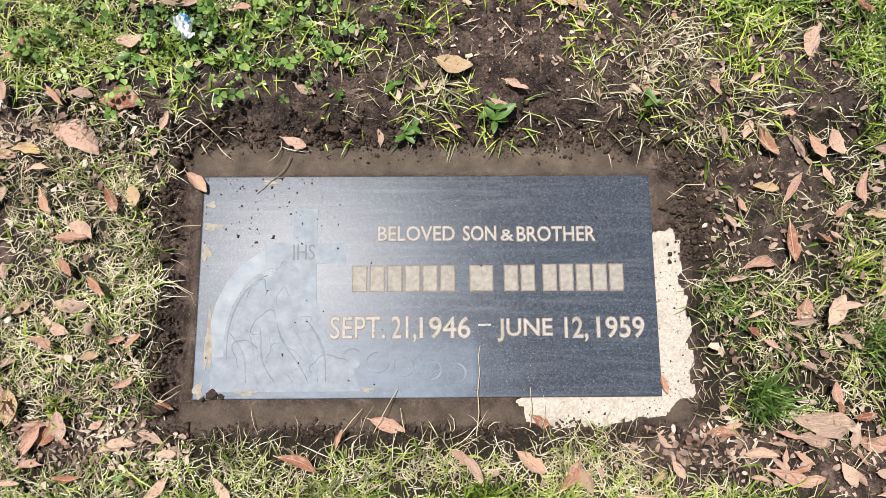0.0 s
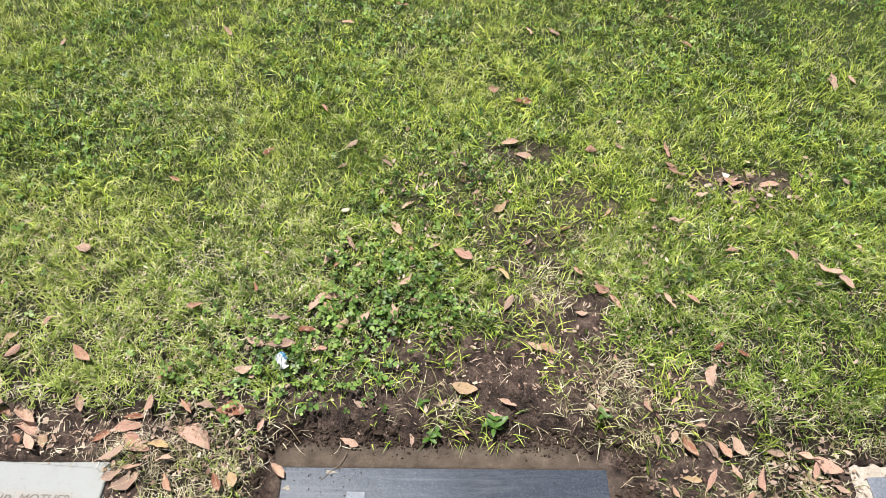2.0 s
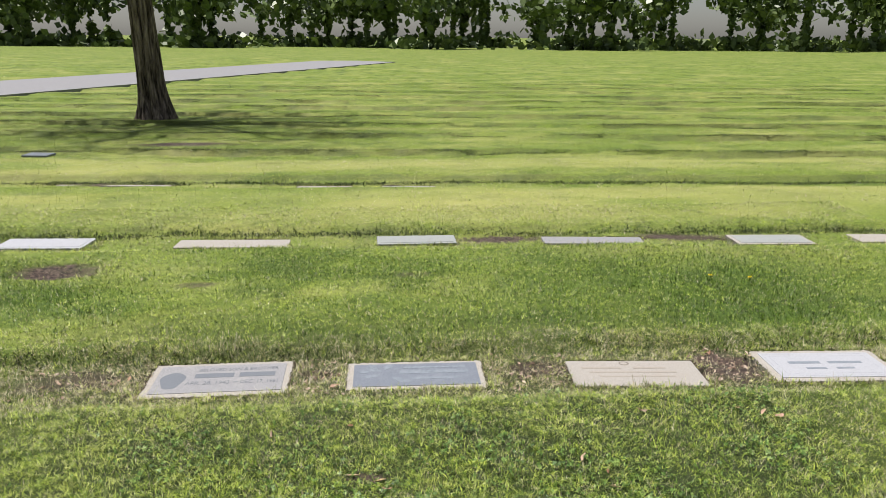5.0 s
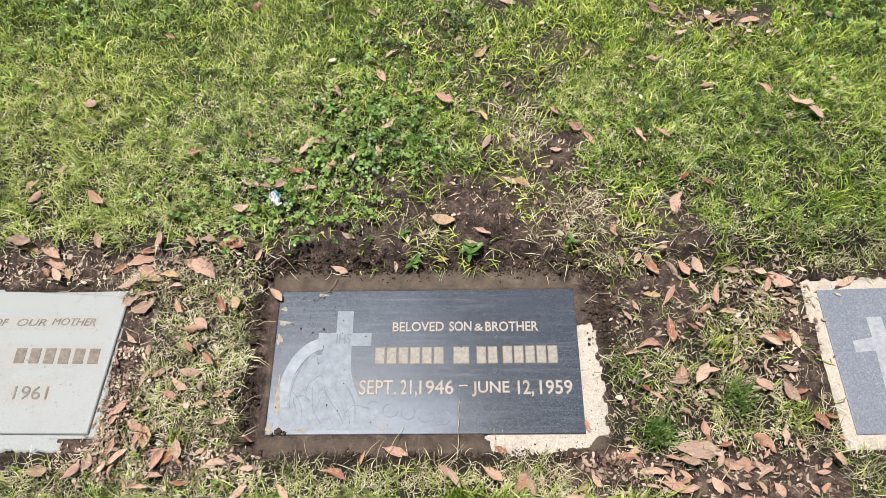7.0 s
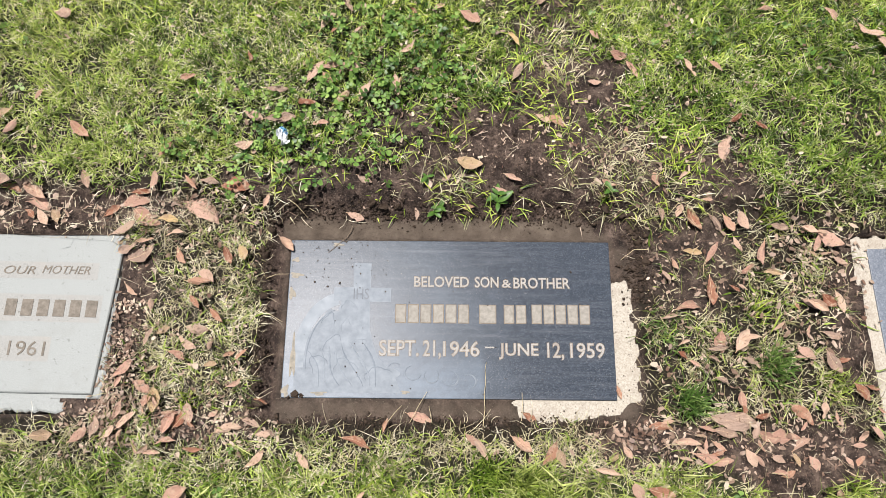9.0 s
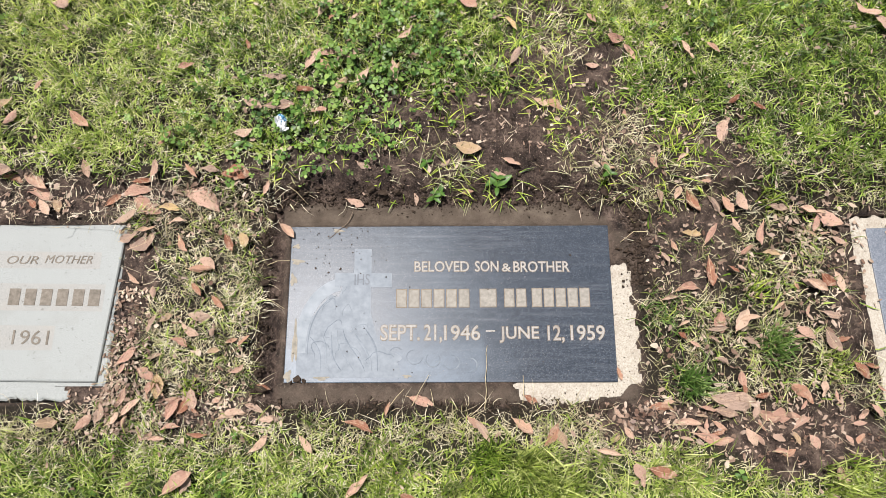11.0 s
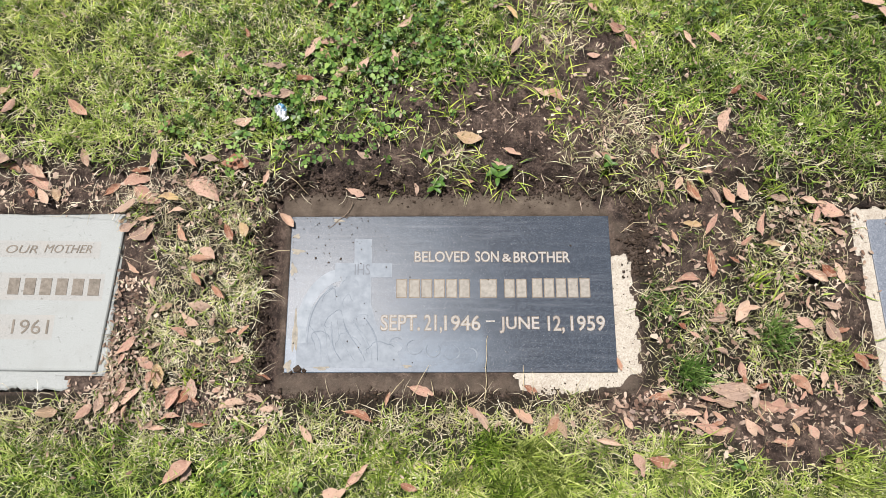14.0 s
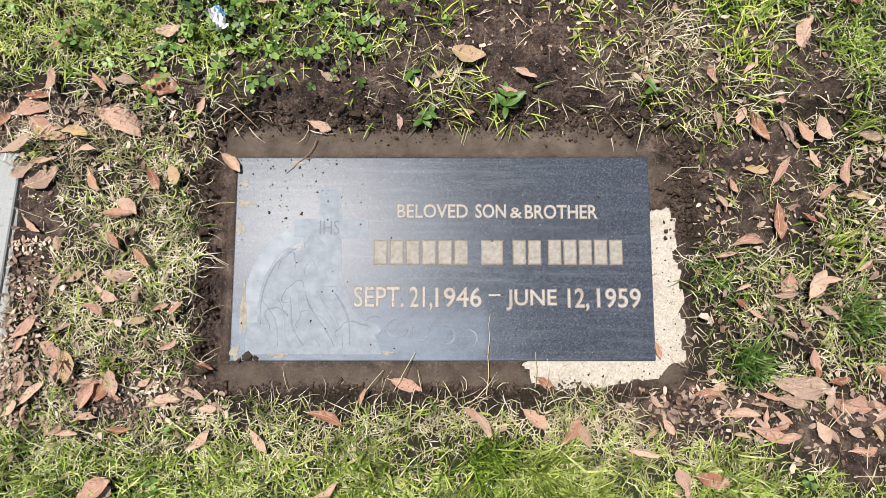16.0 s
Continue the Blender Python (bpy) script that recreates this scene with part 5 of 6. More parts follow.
LEAVES_ON_SOD_3 = [(-0.254, -0.256, -50, 38), (-0.197, -0.351, 12, 42), (-0.182, 0.198, -20, 34), (-0.162, -0.227, -21, 53), (-0.159, -0.326, 47, 50), (-0.112, -0.194, 69, 25), (-0.071, -0.343, -18, 29), (-0.052, -0.181, -18, 45), (0.041, -0.22, -40, 30), (0.056, -0.235, -58, 45), (0.127, -0.227, -38, 41), (0.145, -0.178, -34, 27), (0.178, -0.243, 60, 46), (0.192, -0.248, -60, 38), (0.272, -0.272, -11, 42), (0.292, -0.248, 36, 22), (0.3, -0.202, -47, 25)]
LEAVES_IN_GAP = [(0.405, 0.002, 12, 29), (0.424, 0.105, -59, 21), (0.425, -0.068, -39, 21), (0.429, -0.044, 24, 22), (0.444, 0.022, 6, 45), (0.46, 0.131, -6, 37), (0.47, 0.196, -65, 47), (0.475, 0.196, -69, 43), (0.478, -0.073, -34, 23), (0.488, 0.054, -89, 52), (0.49, -0.054, 6, 38), (0.496, 0.13, 57, 45), (0.508, 0.19, -62, 40), (0.53, 0.057, -35, 21), (0.531, 0.185, -63, 36), (0.534, -0.04, 52, 52), (0.544, 0.06, -37, 20), (0.548, 0.148, -60, 32), (0.55, -0.035, 7, 34), (0.561, 0.192, -63, 36)]
LEAVES_IN_GAP_2 = [(0.588, 0.124, -102, 47), (0.604, -0.012, 36, 27), (0.626, 0.179, -18, 33), (0.635, -0.07, -13, 26), (0.647, -0.064, -32, 36), (0.658, -0.022, -97, 23), (0.678, 0.028, -28, 42), (0.683, 0.126, -29, 20), (0.688, 0.168, -20, 44), (0.692, 0.146, -109, 34), (0.693, -0.078, -65, 43), (0.704, 0.038, -48, 31), (0.706, -0.024, -12, 38), (0.716, 0.132, 8, 21), (0.718, -0.072, 11, 25), (0.724, 0.159, -33, 51), (0.732, 0.038, -74, 41), (0.743, 0.118, -28, 27), (0.86, 0.16, 25, 50)]
LEAVES_ON_LAWN = [(-0.792, 0.615, -16, 40), (-0.791, 0.626, -9, 32), (-0.637, 0.824, -33, 44), (-0.615, 1.393, -43, 50), (-0.309, 1.075, -56, 42), (-0.28, 1.442, -16, 50), (-0.25, 0.879, 21, 34), (-0.25, 1.633, 1, 60), (-0.232, 0.95, 41, 43), (-0.211, 0.648, -65, 51), (-0.153, 1.592, 15, 60), (-0.141, 0.885, -34, 36), (-0.112, 0.692, -61, 66), (-0.087, 0.758, 41, 48), (-0.08, 0.632, -59, 37), (-0.025, 0.637, 38, 41), (0.03, 0.73, 2, 36), (0.038, 0.609, -37, 48), (0.126, 0.756, 44, 53), (0.129, 1.17, 20, 41)]
LEAVES_ON_LAWN_2 = [(0.16, 0.965, 13, 60), (0.182, 0.657, 36, 43), (0.195, 0.926, -15, 55), (0.203, 1.115, 1, 58), (0.24, 1.423, -70, 48), (0.274, 0.7, 14, 36), (0.312, 1.418, -41, 50), (0.364, 0.944, 10, 41), (0.377, 0.746, 48, 36), (0.431, 0.96, -37, 38), (0.489, 0.784, -24, 26), (0.533, 0.724, 7, 52), (0.55, 0.951, -80, 60), (0.56, 0.876, -22, 60), (0.602, 1.679, 61, 70), (0.609, 0.806, 14, 40), (0.663, 1.481, -23, 42), (0.683, 1.367, -40, 45), (0.697, 0.853, -11, 62), (0.776, 0.629, -54, 50)]
LEAVES_ON_LAWN_3 = [(0.781, 0.839, 5, 66), (0.943, 0.652, -55, 36), (0.945, 2.02, 2, 62), (1.062, 1.223, -92, 75), (1.255, 0.948, 12, 57), (1.45, 1.98, 40, 60), (1.505, 1.954, 17, 60)]
LEAVES_BY_MUD = [(0.308, -0.132, -72, 26), (0.314, -0.238, -58, 25), (0.319, -0.309, -75, 39), (0.357, -0.304, -13, 48), (0.375, -0.196, -4, 44), (0.389, -0.185, 10, 22), (0.412, -0.25, -13, 23), (0.422, -0.222, -4, 46), (0.444, -0.082, -35, 21), (0.446, -0.236, -48, 25), (0.456, -0.227, -88, 28), (0.462, -0.245, -10, 66), (0.471, -0.236, 18, 28), (0.476, -0.226, -34, 27), (0.487, -0.203, -15, 38), (0.49, -0.114, -26, 25), (0.504, -0.184, -7, 78), (0.522, -0.166, -87, 20), (0.522, -0.147, -82, 30), (0.527, -0.246, -64, 32)]
LEAVES_BY_MUD_2 = [(0.542, -0.201, 65, 26), (0.544, -0.251, -59, 21), (0.546, -0.08, -33, 35), (0.552, -0.227, -57, 20), (0.554, -0.174, 13, 26), (0.566, -0.207, -17, 38), (0.578, -0.248, -20, 23), (0.594, -0.212, 2, 52), (0.612, -0.249, -66, 24), (0.625, -0.221, 32, 38), (0.626, -0.173, -46, 45), (0.638, -0.254, -59, 27), (0.661, -0.164, -104, 29), (0.684, -0.177, -81, 24), (0.704, -0.252, -59, 21), (0.724, -0.222, 2, 25), (0.731, -0.249, 45, 45), (0.734, -0.205, 39, 27), (0.74, -0.13, -52, 37), (0.752, -0.201, -46, 30)]
LEAVES_BY_MUD_3 = [(0.759, -0.121, -13, 27)]
for group in (LEAVES_BEHIND, LEAVES_BEHIND_2, LEAVES_BEHIND_3, LEAVES_BEHIND_4, LEAVES_ON_SOD, LEAVES_ON_SOD_2, LEAVES_ON_SOD_3, LEAVES_IN_GAP, LEAVES_IN_GAP_2, LEAVES_ON_LAWN, LEAVES_ON_LAWN_2, LEAVES_ON_LAWN_3, LEAVES_BY_MUD, LEAVES_BY_MUD_2, LEAVES_BY_MUD_3):
    for k, (x, y, turn, long) in enumerate(group):
        put_leaf(x, y, turn, long / 1000 * (1.06 if y < 0.62 else 0.82))
for _ in range(26):     # litter in the gap beside the main marker and along the row
    x, y = leaf_rnd.choice(((leaf_rnd.uniform(0.38, 0.76), leaf_rnd.uniform(-0.34, 0.26)), (leaf_rnd.uniform(0.38, 0.78), leaf_rnd.uniform(-0.34, 0.10)), (leaf_rnd.uniform(-0.62, -0.37), leaf_rnd.uniform(-0.24, 0.24)), (leaf_rnd.uniform(-0.95, -0.4), leaf_rnd.uniform(0.17, 0.27)), (leaf_rnd.uniform(-0.6, 0.5), leaf_rnd.uniform(-0.3, -0.21)), (leaf_rnd.uniform(0.40, 0.62), leaf_rnd.uniform(-0.30, -0.15))))
    put_leaf(x, y, leaf_rnd.uniform(0, 360), leaf_rnd.uniform(0.018, 0.045), lift=leaf_rnd.uniform(0.002, 0.016))
for _ in range(14):     # litter behind the western marker and beside it
    x, y = leaf_rnd.choice(((leaf_rnd.uniform(-0.98, -0.42), leaf_rnd.uniform(0.165, 0.27)), (leaf_rnd.uniform(-0.64, -0.52), leaf_rnd.uniform(-0.22, 0.2)), (leaf_rnd.uniform(-0.66, -0.4), leaf_rnd.uniform(-0.26, -0.15))))
    put_leaf(x, y, leaf_rnd.uniform(0, 360), leaf_rnd.uniform(0.022, 0.05), lift=leaf_rnd.uniform(0.002, 0.014))
for _ in range(14):     # strays on the lawn
    x, y = leaf_rnd.uniform(-1.2, 1.6), leaf_rnd.uniform(0.45, 2.3)
    put_leaf(x, y, leaf_rnd.uniform(0, 360), leaf_rnd.uniform(0.022, 0.045))
for _ in range(10):     # along the next row
    put_leaf(leaf_rnd.choice((leaf_rnd.uniform(0.36, 0.76), leaf_rnd.uniform(1.38, 1.72), leaf_rnd.uniform(-1.9, -1.25), leaf_rnd.uniform(-0.57, -0.32))), leaf_rnd.uniform(2.34, 2.68), leaf_rnd.uniform(0, 360), leaf_rnd.uniform(0.03, 0.06))


# ---- clover, weeds and tufts ----
def clover_field():
    """Three-leaved clover on thin stems: a bed by the bare soil, and low patches in the lawn."""
    tries = 2500
    xs, ys = rng.uniform(-0.66, 0.12, tries), rng.uniform(0.21, 0.70, tries)
    ok = rng.random(tries) < clover_bed(xs, ys) * np.clip(grown(xs, ys) + 0.3, 0, 1)
    xl, yl = rng.uniform(-1.5, 1.6, 16000), rng.uniform(0.45, 2.25, 16000)
    spread = rng.random(16000) < (0.04 + 0.5 * weedy(xl, yl)) * np.clip(grown(xl, yl) + 0.1, 0, 1)
    xf, yf = rng.uniform(-0.9, 0.9, 500), rng.uniform(-0.55, -0.24, 500)
    low = rng.random(500) < 0.45 * step(0.45, 0.6, layers(xf, yf, 6, 185)) * grown(xf, yf)
    xs, ys = np.concatenate([xs[ok], xl[spread], xf[low]]), np.concatenate([ys[ok], yl[spread], yf[low]])
    n = len(xs)
    zs = rise(xs, ys)
    tip = np.stack([xs + rng.normal(0, 0.008, n), ys + rng.normal(0, 0.008, n), zs + rng.uniform(0.010, 0.034, n)], 1)
    size, turn = rng.uniform(0.0034, 0.0088, n) * (1 + 0.25 * clover_bed(xs, ys)), rng.uniform(0, 2 * np.pi, n)
    lean = rng.normal(0, 0.45, (n, 2))
    shape = ((0.05, 0, 0), (0.55, 0.5, 0.5), (1.0, 0.46, 0.46), (1.02, 0, 0), (1.0, -0.46, 0.46), (0.55, -0.5, 0.5))
    leaflets = []
    for k in range(3):
        a = turn + k * 2.094 + rng.normal(0, 0.2, n)
        d, s = np.stack([np.cos(a), np.sin(a)], 1), np.stack([-np.sin(a), np.cos(a)], 1)
        fold, own = rng.uniform(-0.1, 0.9, n), size * rng.uniform(0.75, 1.2, n)
        for u, v, up in shape:
            p = (d * u + s * v) * own[:, None]
            leaflets.append(np.column_stack([tip[:, :2] + p, tip[:, 2] + up * fold * own + (p * lean).sum(1)]))
    stem = [np.stack([xs - 0.0005, ys, zs], 1), np.stack([xs + 0.0005, ys, zs], 1), tip + (0.0004, 0, 0), tip - (0.0004, 0, 0)]
    co = np.stack(leaflets + stem, 1).reshape(-1, 3)
    faces = [(6 * k, 6 * k + 1, 6 * k + 2, 6 * k + 3) for k in range(3)] + [(6 * k, 6 * k + 3, 6 * k + 4, 6 * k + 5) for k in range(3)] + [(18, 19, 20, 21)]
    corner = (np.arange(n)[:, None] * 22 + np.array(faces).ravel()).ravel()
    tagged(hang("clover", quick_mesh("clover", co, corner, np.arange(n * 7) * 4), CLOVER), "low bright green clover among grass", "clover", kind="stuff")


clover_field()


def tuft(x, y, count, tall, spread, mat, label, seed):
    """A clump of long arching blades from one root."""
    rnd = random.Random(seed)
    bm = bmesh.new()
    for _ in range(count):
        a, lean, h = rnd.uniform(0, 6.28), rnd.uniform(0.1, 1.35), rnd.uniform(0.35, 1.0) * tall
        r, w = rnd.uniform(0, spread), rnd.uniform(0.0007, 0.0019)
        d, s = Vector((math.cos(a), math.sin(a), 0)), Vector((-math.sin(a), math.cos(a), 0))
        b2 = rnd.uniform(0, 6.28)
        at = Vector((math.cos(b2) * r, math.sin(b2) * r, -0.004))
        last = None
        for i in range(4):
            f = i / 3
            wide = s * w * (1 - f ** 2)
            pair = [bm.verts.new(at - wide), bm.verts.new(at + wide + s * 0.0001)]
            if last:
                bm.faces.new((last[0], last[1], pair[1], pair[0]))
            last = pair
            ang = lean * (0.4 + 0.9 * f)
            at = at + (d * math.sin(ang) + Vector((0, 0, math.cos(ang)))) * h / 3
    ob = part("grass_tuft", bm, mat)
    ob.matrix_basis = pose(x, y, max(0.0, float(rise(x, y))))
    return tagged(ob, label, "grass tuft", "grass tufts", "stuff")


for k, (x, y, count, tall, spread, mat) in enumerate([(0.437, -0.150, 230, 0.066, 0.03, TUFT), (0.395, -0.03, 130, 0.045, 0.05, TUFT), (0.592, -0.085, 210, 0.062, 0.032, TUFT), (0.70, -0.12, 120, 0.05, 0.035, LIME), (0.66, -0.33, 160, 0.065, 0.04, LIME), (0.44, 0.30, 40, 0.05, 0.03, GREEN), (0.30, 0.235, 26, 0.05, 0.006, GREEN), (0.13, -0.30, 320, 0.105, 0.035, LIME), (0.07, -0.285, 200, 0.085, 0.035, TURF), (0.18, -0.34, 320, 0.10, 0.045, LIME), (0.10, -0.36, 260, 0.09, 0.04, TURF), (0.40, -0.31, 150, 0.06, 0.05, LIME), (-0.10, -0.32, 140, 0.05, 0.09, GREEN), (0.02, -0.34, 150, 0.05, 0.09, GREEN), (0.70, -0.34, 160, 0.06, 0.05, LIME), (0.62, 0.20, 60, 0.06, 0.03, GREEN), (0.86, 0.33, 80, 0.07, 0.04, GREEN), (0.0, 0.36, 40, 0.06, 0.04, GREEN), (0.57, 0.02, 50, 0.05, 0.03, GREEN), (-0.47, -0.16, 50, 0.05, 0.02, GREEN), (0.70, -0.30, 60, 0.06, 0.03, GREEN)]):
    tuft(x, y, count, tall, spread, mat, "clump of arching dark green grass" if mat is TUFT else "clump of arching grass blades in the soil", k)


def weed(x, y, size, seed, leaves=4):
    """A small broad-leaved seedling."""
    rnd = random.Random(seed)
    g = thing("weed", pose(x, y, max(0.0, float(rise(x, y))), 0, 0, rnd.uniform(0, 360)), "small bright green broad-leaved weed at the edge of the soil", "weed", "weeds")
    stem = bmesh.new()
    bmesh.ops.create_cone(stem, cap_ends=True, segments=5, radius1=0.0012, radius2=0.0008, depth=size * 0.7, matrix=Matrix.Translation((0, 0, size * 0.3)))
    part("stem", stem, CLOVER, g)
    for k in range(leaves):
        a, tilt, long = k * 2.4 + rnd.uniform(-0.3, 0.3), rnd.uniform(5, 50), size * rnd.uniform(0.5, 0.95)
        bm = bmesh.new()
        rows = []
        for i in range(6):
            s = i / 5
            w = long * 0.24 * math.sin(math.pi * min(1, s * 0.9 + 0.06)) ** 0.8
            z = -0.35 * long * s * s
            rows.append([bm.verts.new((long * s, -w, z + w * 0.3)), bm.verts.new((long * s, 0, z)), bm.verts.new((long * s, w, z + w * 0.3))])
        for p, q in zip(rows, rows[1:]):
            for i in range(2):
                bm.faces.new((p[i], q[i], q[i + 1], p[i + 1])).smooth = True
        ob = part("leaf_blade", bm, CLOVER, g)
        ob.matrix_basis = pose(0, 0, size * rnd.uniform(0.3, 0.7), 0, -tilt, math.degrees(a))


for k, (x, y, size) in enumerate([(-0.03, 0.207, 0.028), (-0.018, 0.214, 0.022), (0.092, 0.222, 0.034), (0.09, 0.236, 0.026), (0.307, 0.246, 0.024), (-0.045, 0.268, 0.02), (-0.40, 0.31, 0.026)]):
    weed(x, y, size, k)


# ---- soil crumbs, clods, twigs and litter ----
def crumb_mesh(seed, rough=0.7):
    bm = bmesh.new()
    bmesh.ops.create_icosphere(bm, subdivisions=2, radius=1.0)
    for v in bm.verts:
        v.co *= 1 + rough * (noise.noise(v.co * 1.7 + Vector((seed * 3.1, 0, 0))) + 0.4 * noise.noise(v.co * 4 + Vector((0, seed, 0))))
    me = bpy.data.meshes.new("clod")
    bm.to_mesh(me)
    bm.free()
    me.materials.append(SOIL)
    return me


CLODS = [crumb_mesh(k) for k in range(5)]


def clod(x, y, size, z=None, seed=0):
    ob = new("clod", CLODS[seed % 5])
    ob.matrix_basis = pose(x, y, (max(float(rise(x, y)), 0.0) if z is None else z) + size * 0.4, seed * 40, seed * 70, seed * 110) @ Matrix.Diagonal((size * 0.8, size * 0.62, size * 0.45, 1))
    return tagged(ob, "dark wet clod of soil beside the marker", "clod", "clods of soil")


for k, (x, y, size) in enumerate([(-0.279, -0.141, 0.010), (-0.268, -0.143, 0.007), (-0.291, -0.146, 0.006), (-0.345, -0.16, 0.014), (-0.352, -0.13, 0.012), (-0.35, 0.04, 0.012), (-0.345, 0.17, 0.013), (-0.352, 0.12, 0.010), (-0.13, 0.215, 0.012), (-0.10, 0.218, 0.010), (-0.15, 0.222, 0.013), (0.30, 0.215, 0.014), (0.33, 0.205, 0.016), (0.35, 0.18, 0.013), (0.36, 0.15, 0.012), (0.26, 0.215, 0.009), (-0.05, 0.222, 0.009), (-0.30, 0.222, 0.011), (0.37, 0.11, 0.010), (0.16, 0.225, 0.010), (0.21, 0.222, 0.008), (0.38, 0.20, 0.011)]):
    clod(x, y, size, seed=k)


def crumbs(name, count, spots, sizes, label, mat):
    """Loose grains, each a small irregular lump, in one mesh."""
    co, corner, starts = [], [], []
    shape = np.array([(1, 0, 0), (-1, 0, 0), (0, 1, 0), (0, -1, 0), (0, 0, 1), (0, 0, -1)], float)
    faces = [(0, 2, 4), (2, 1, 4), (1, 3, 4), (3, 0, 4), (2, 0, 5), (1, 2, 5), (3, 1, 5), (0, 3, 5)]
    flat = np.array([spots() for _ in range(count)], float)
    level = np.maximum(rise(flat[:, 0], flat[:, 1]), 0.0) if flat.shape[1] == 2 else flat[:, 2]
    for (x, y), z in zip(flat[:, :2], level):
        s = rng.uniform(*sizes) * rng.uniform(0.5, 1)
        a = rng.uniform(0, 6.28)
        p = (shape * rng.uniform(0.35, 1.3, (6, 1)) + rng.uniform(-0.3, 0.3, (6, 3))) * s
        q = np.stack([p[:, 0] * math.cos(a) - p[:, 1] * math.sin(a), p[:, 0] * math.sin(a) + p[:, 1] * math.cos(a), p[:, 2] * 0.8], 1) + (x, y, z + s * 0.4)
        base = len(co)
        co.extend(q)
        for f in faces:
            starts.append(len(corner))
            corner.extend(base + i for i in f)
    return tagged(hang(name, quick_mesh(name, np.array(co), corner, starts), mat), label, "soil crumbs", kind="stuff")


def rim_spot():
    side = rng.random()
    if side < 0.4:
        x, y = rng.uniform(-0.36, 0.37), 0.209 + rng.normal(0, 0.012)
    elif side < 0.62:
        x, y = -0.352 + rng.normal(0, 0.008), rng.uniform(-0.2, 0.21)
    elif side < 0.8:
        x, y = 0.358 + rng.normal(0, 0.012), rng.uniform(0.03, 0.2)
    else:
        x, y = rng.uniform(-0.36, 0.36), -0.192 + rng.normal(0, 0.008)
    return x, y


def bed_spot():
    x, y = rng.normal(0.1, 0.2), rng.normal(0.3, 0.07)
    if y < 0.17 or abs(x) > 0.6:
        return rim_spot()
    return x, y


def slab_spot():
    x, y = rng.uniform(-0.30, 0.30), rng.uniform(-0.14, 0.148)
    if rng.random() < 0.55:
        x, y = -0.2 + rng.normal(0, 0.05), 0.10 + rng.normal(0, 0.03)
    return float(np.clip(x, -0.3, 0.3)), float(np.clip(y, -0.14, 0.148)), 0.0036


crumbs("soil_crumbs", 4200, rim_spot, (0.0008, 0.0042), "dark soil crumbs along the rim of the hollow", SOIL)
crumbs("soil_crumbs", 420, rim_spot, (0.004, 0.0085), "wet lumps of soil along the rim of the hollow", SOIL)
crumbs("soil_crumbs", 3200, bed_spot, (0.0007, 0.0034), "dark soil crumbs on the bare earth", SOIL)
crumbs("slab_crumbs", 150, slab_spot, (0.0008, 0.0026), "dark soil crumbs scattered on the slab", SOIL)
crumbs("pale_grit", 260, lambda: (rng.uniform(-0.303, 0.303), rng.uniform(-0.145, 0.15), 0.0034), (0.0004, 0.0009), "pale grit on the slab", CREAM)
crumbs("border_crumbs", 120, lambda: (rng.uniform(0.306, 0.345), rng.uniform(-0.18, 0.06), -0.002) if rng.random() < 0.5 else (rng.uniform(0.13, 0.34), rng.uniform(-0.185, -0.15), -0.002), (0.0006, 0.0022), "dark soil crumbs on the concrete border", SOIL)
crumbs("pale_grit", 300, lambda: (rng.uniform(0.36, 0.66), rng.uniform(-0.28, 0.2), 0.016), (0.0008, 0.002), "pale grit and plant bits on the soil", STRAW)


def flakes(count, spots, sizes):
    """Scraps of dead leaf and stalk lying on the soil."""
    spot = np.array([spots() for _ in range(count)], float)
    spot = spot[pit(spot[:, 0], spot[:, 1]) < 0.3]
    count = len(spot)
    spot = np.column_stack([spot, np.maximum(rise(spot[:, 0], spot[:, 1]), 0.0)])
    a, s = rng.uniform(0, 6.28, count), rng.uniform(*sizes, count) * 0.9
    w = s * rng.uniform(0.1, 0.5, count)
    d, n = np.stack([np.cos(a), np.sin(a), rng.uniform(-0.35, 0.35, count)], 1), np.stack([-np.sin(a), np.cos(a), rng.uniform(-0.5, 0.5, count)], 1)
    up = spot + np.column_stack([np.zeros(count), np.zeros(count), 0.003 + 0.016 * grown(spot[:, 0], spot[:, 1]) * rng.random(count)])
    corners = []
    for k in range(6):
        ang = k * math.pi / 3
        far = rng.uniform(0.55, 1.15, (count, 1)) / 2
        corners.append(up + d * s[:, None] * math.cos(ang) * far + n * w[:, None] * math.sin(ang) * far * 1.3 + (0, 0, 0.0015 * (k % 2)))
    me = quick_mesh("leaf_scraps", np.stack(corners, 1).reshape(-1, 3), np.arange(count * 6), np.arange(count) * 6)
    tagged(hang("leaf_scraps", me, BITS), "brown and straw-coloured scraps of dead leaves on the soil", "leaf scraps", kind="stuff")


def gap_spot():
    pick = rng.random()
    if pick < 0.55:
        x, y = rng.uniform(0.36, 0.78), rng.uniform(-0.34, 0.27)
    elif pick < 0.75:
        x, y = rng.uniform(-0.64, -0.36), rng.uniform(-0.23, 0.25)
    elif pick < 0.85:
        x, y = rng.uniform(-0.95, -0.4), rng.uniform(0.17, 0.26)
    else:
        x, y = rng.normal(0.12, 0.2), rng.normal(0.33, 0.07)
    return x, y


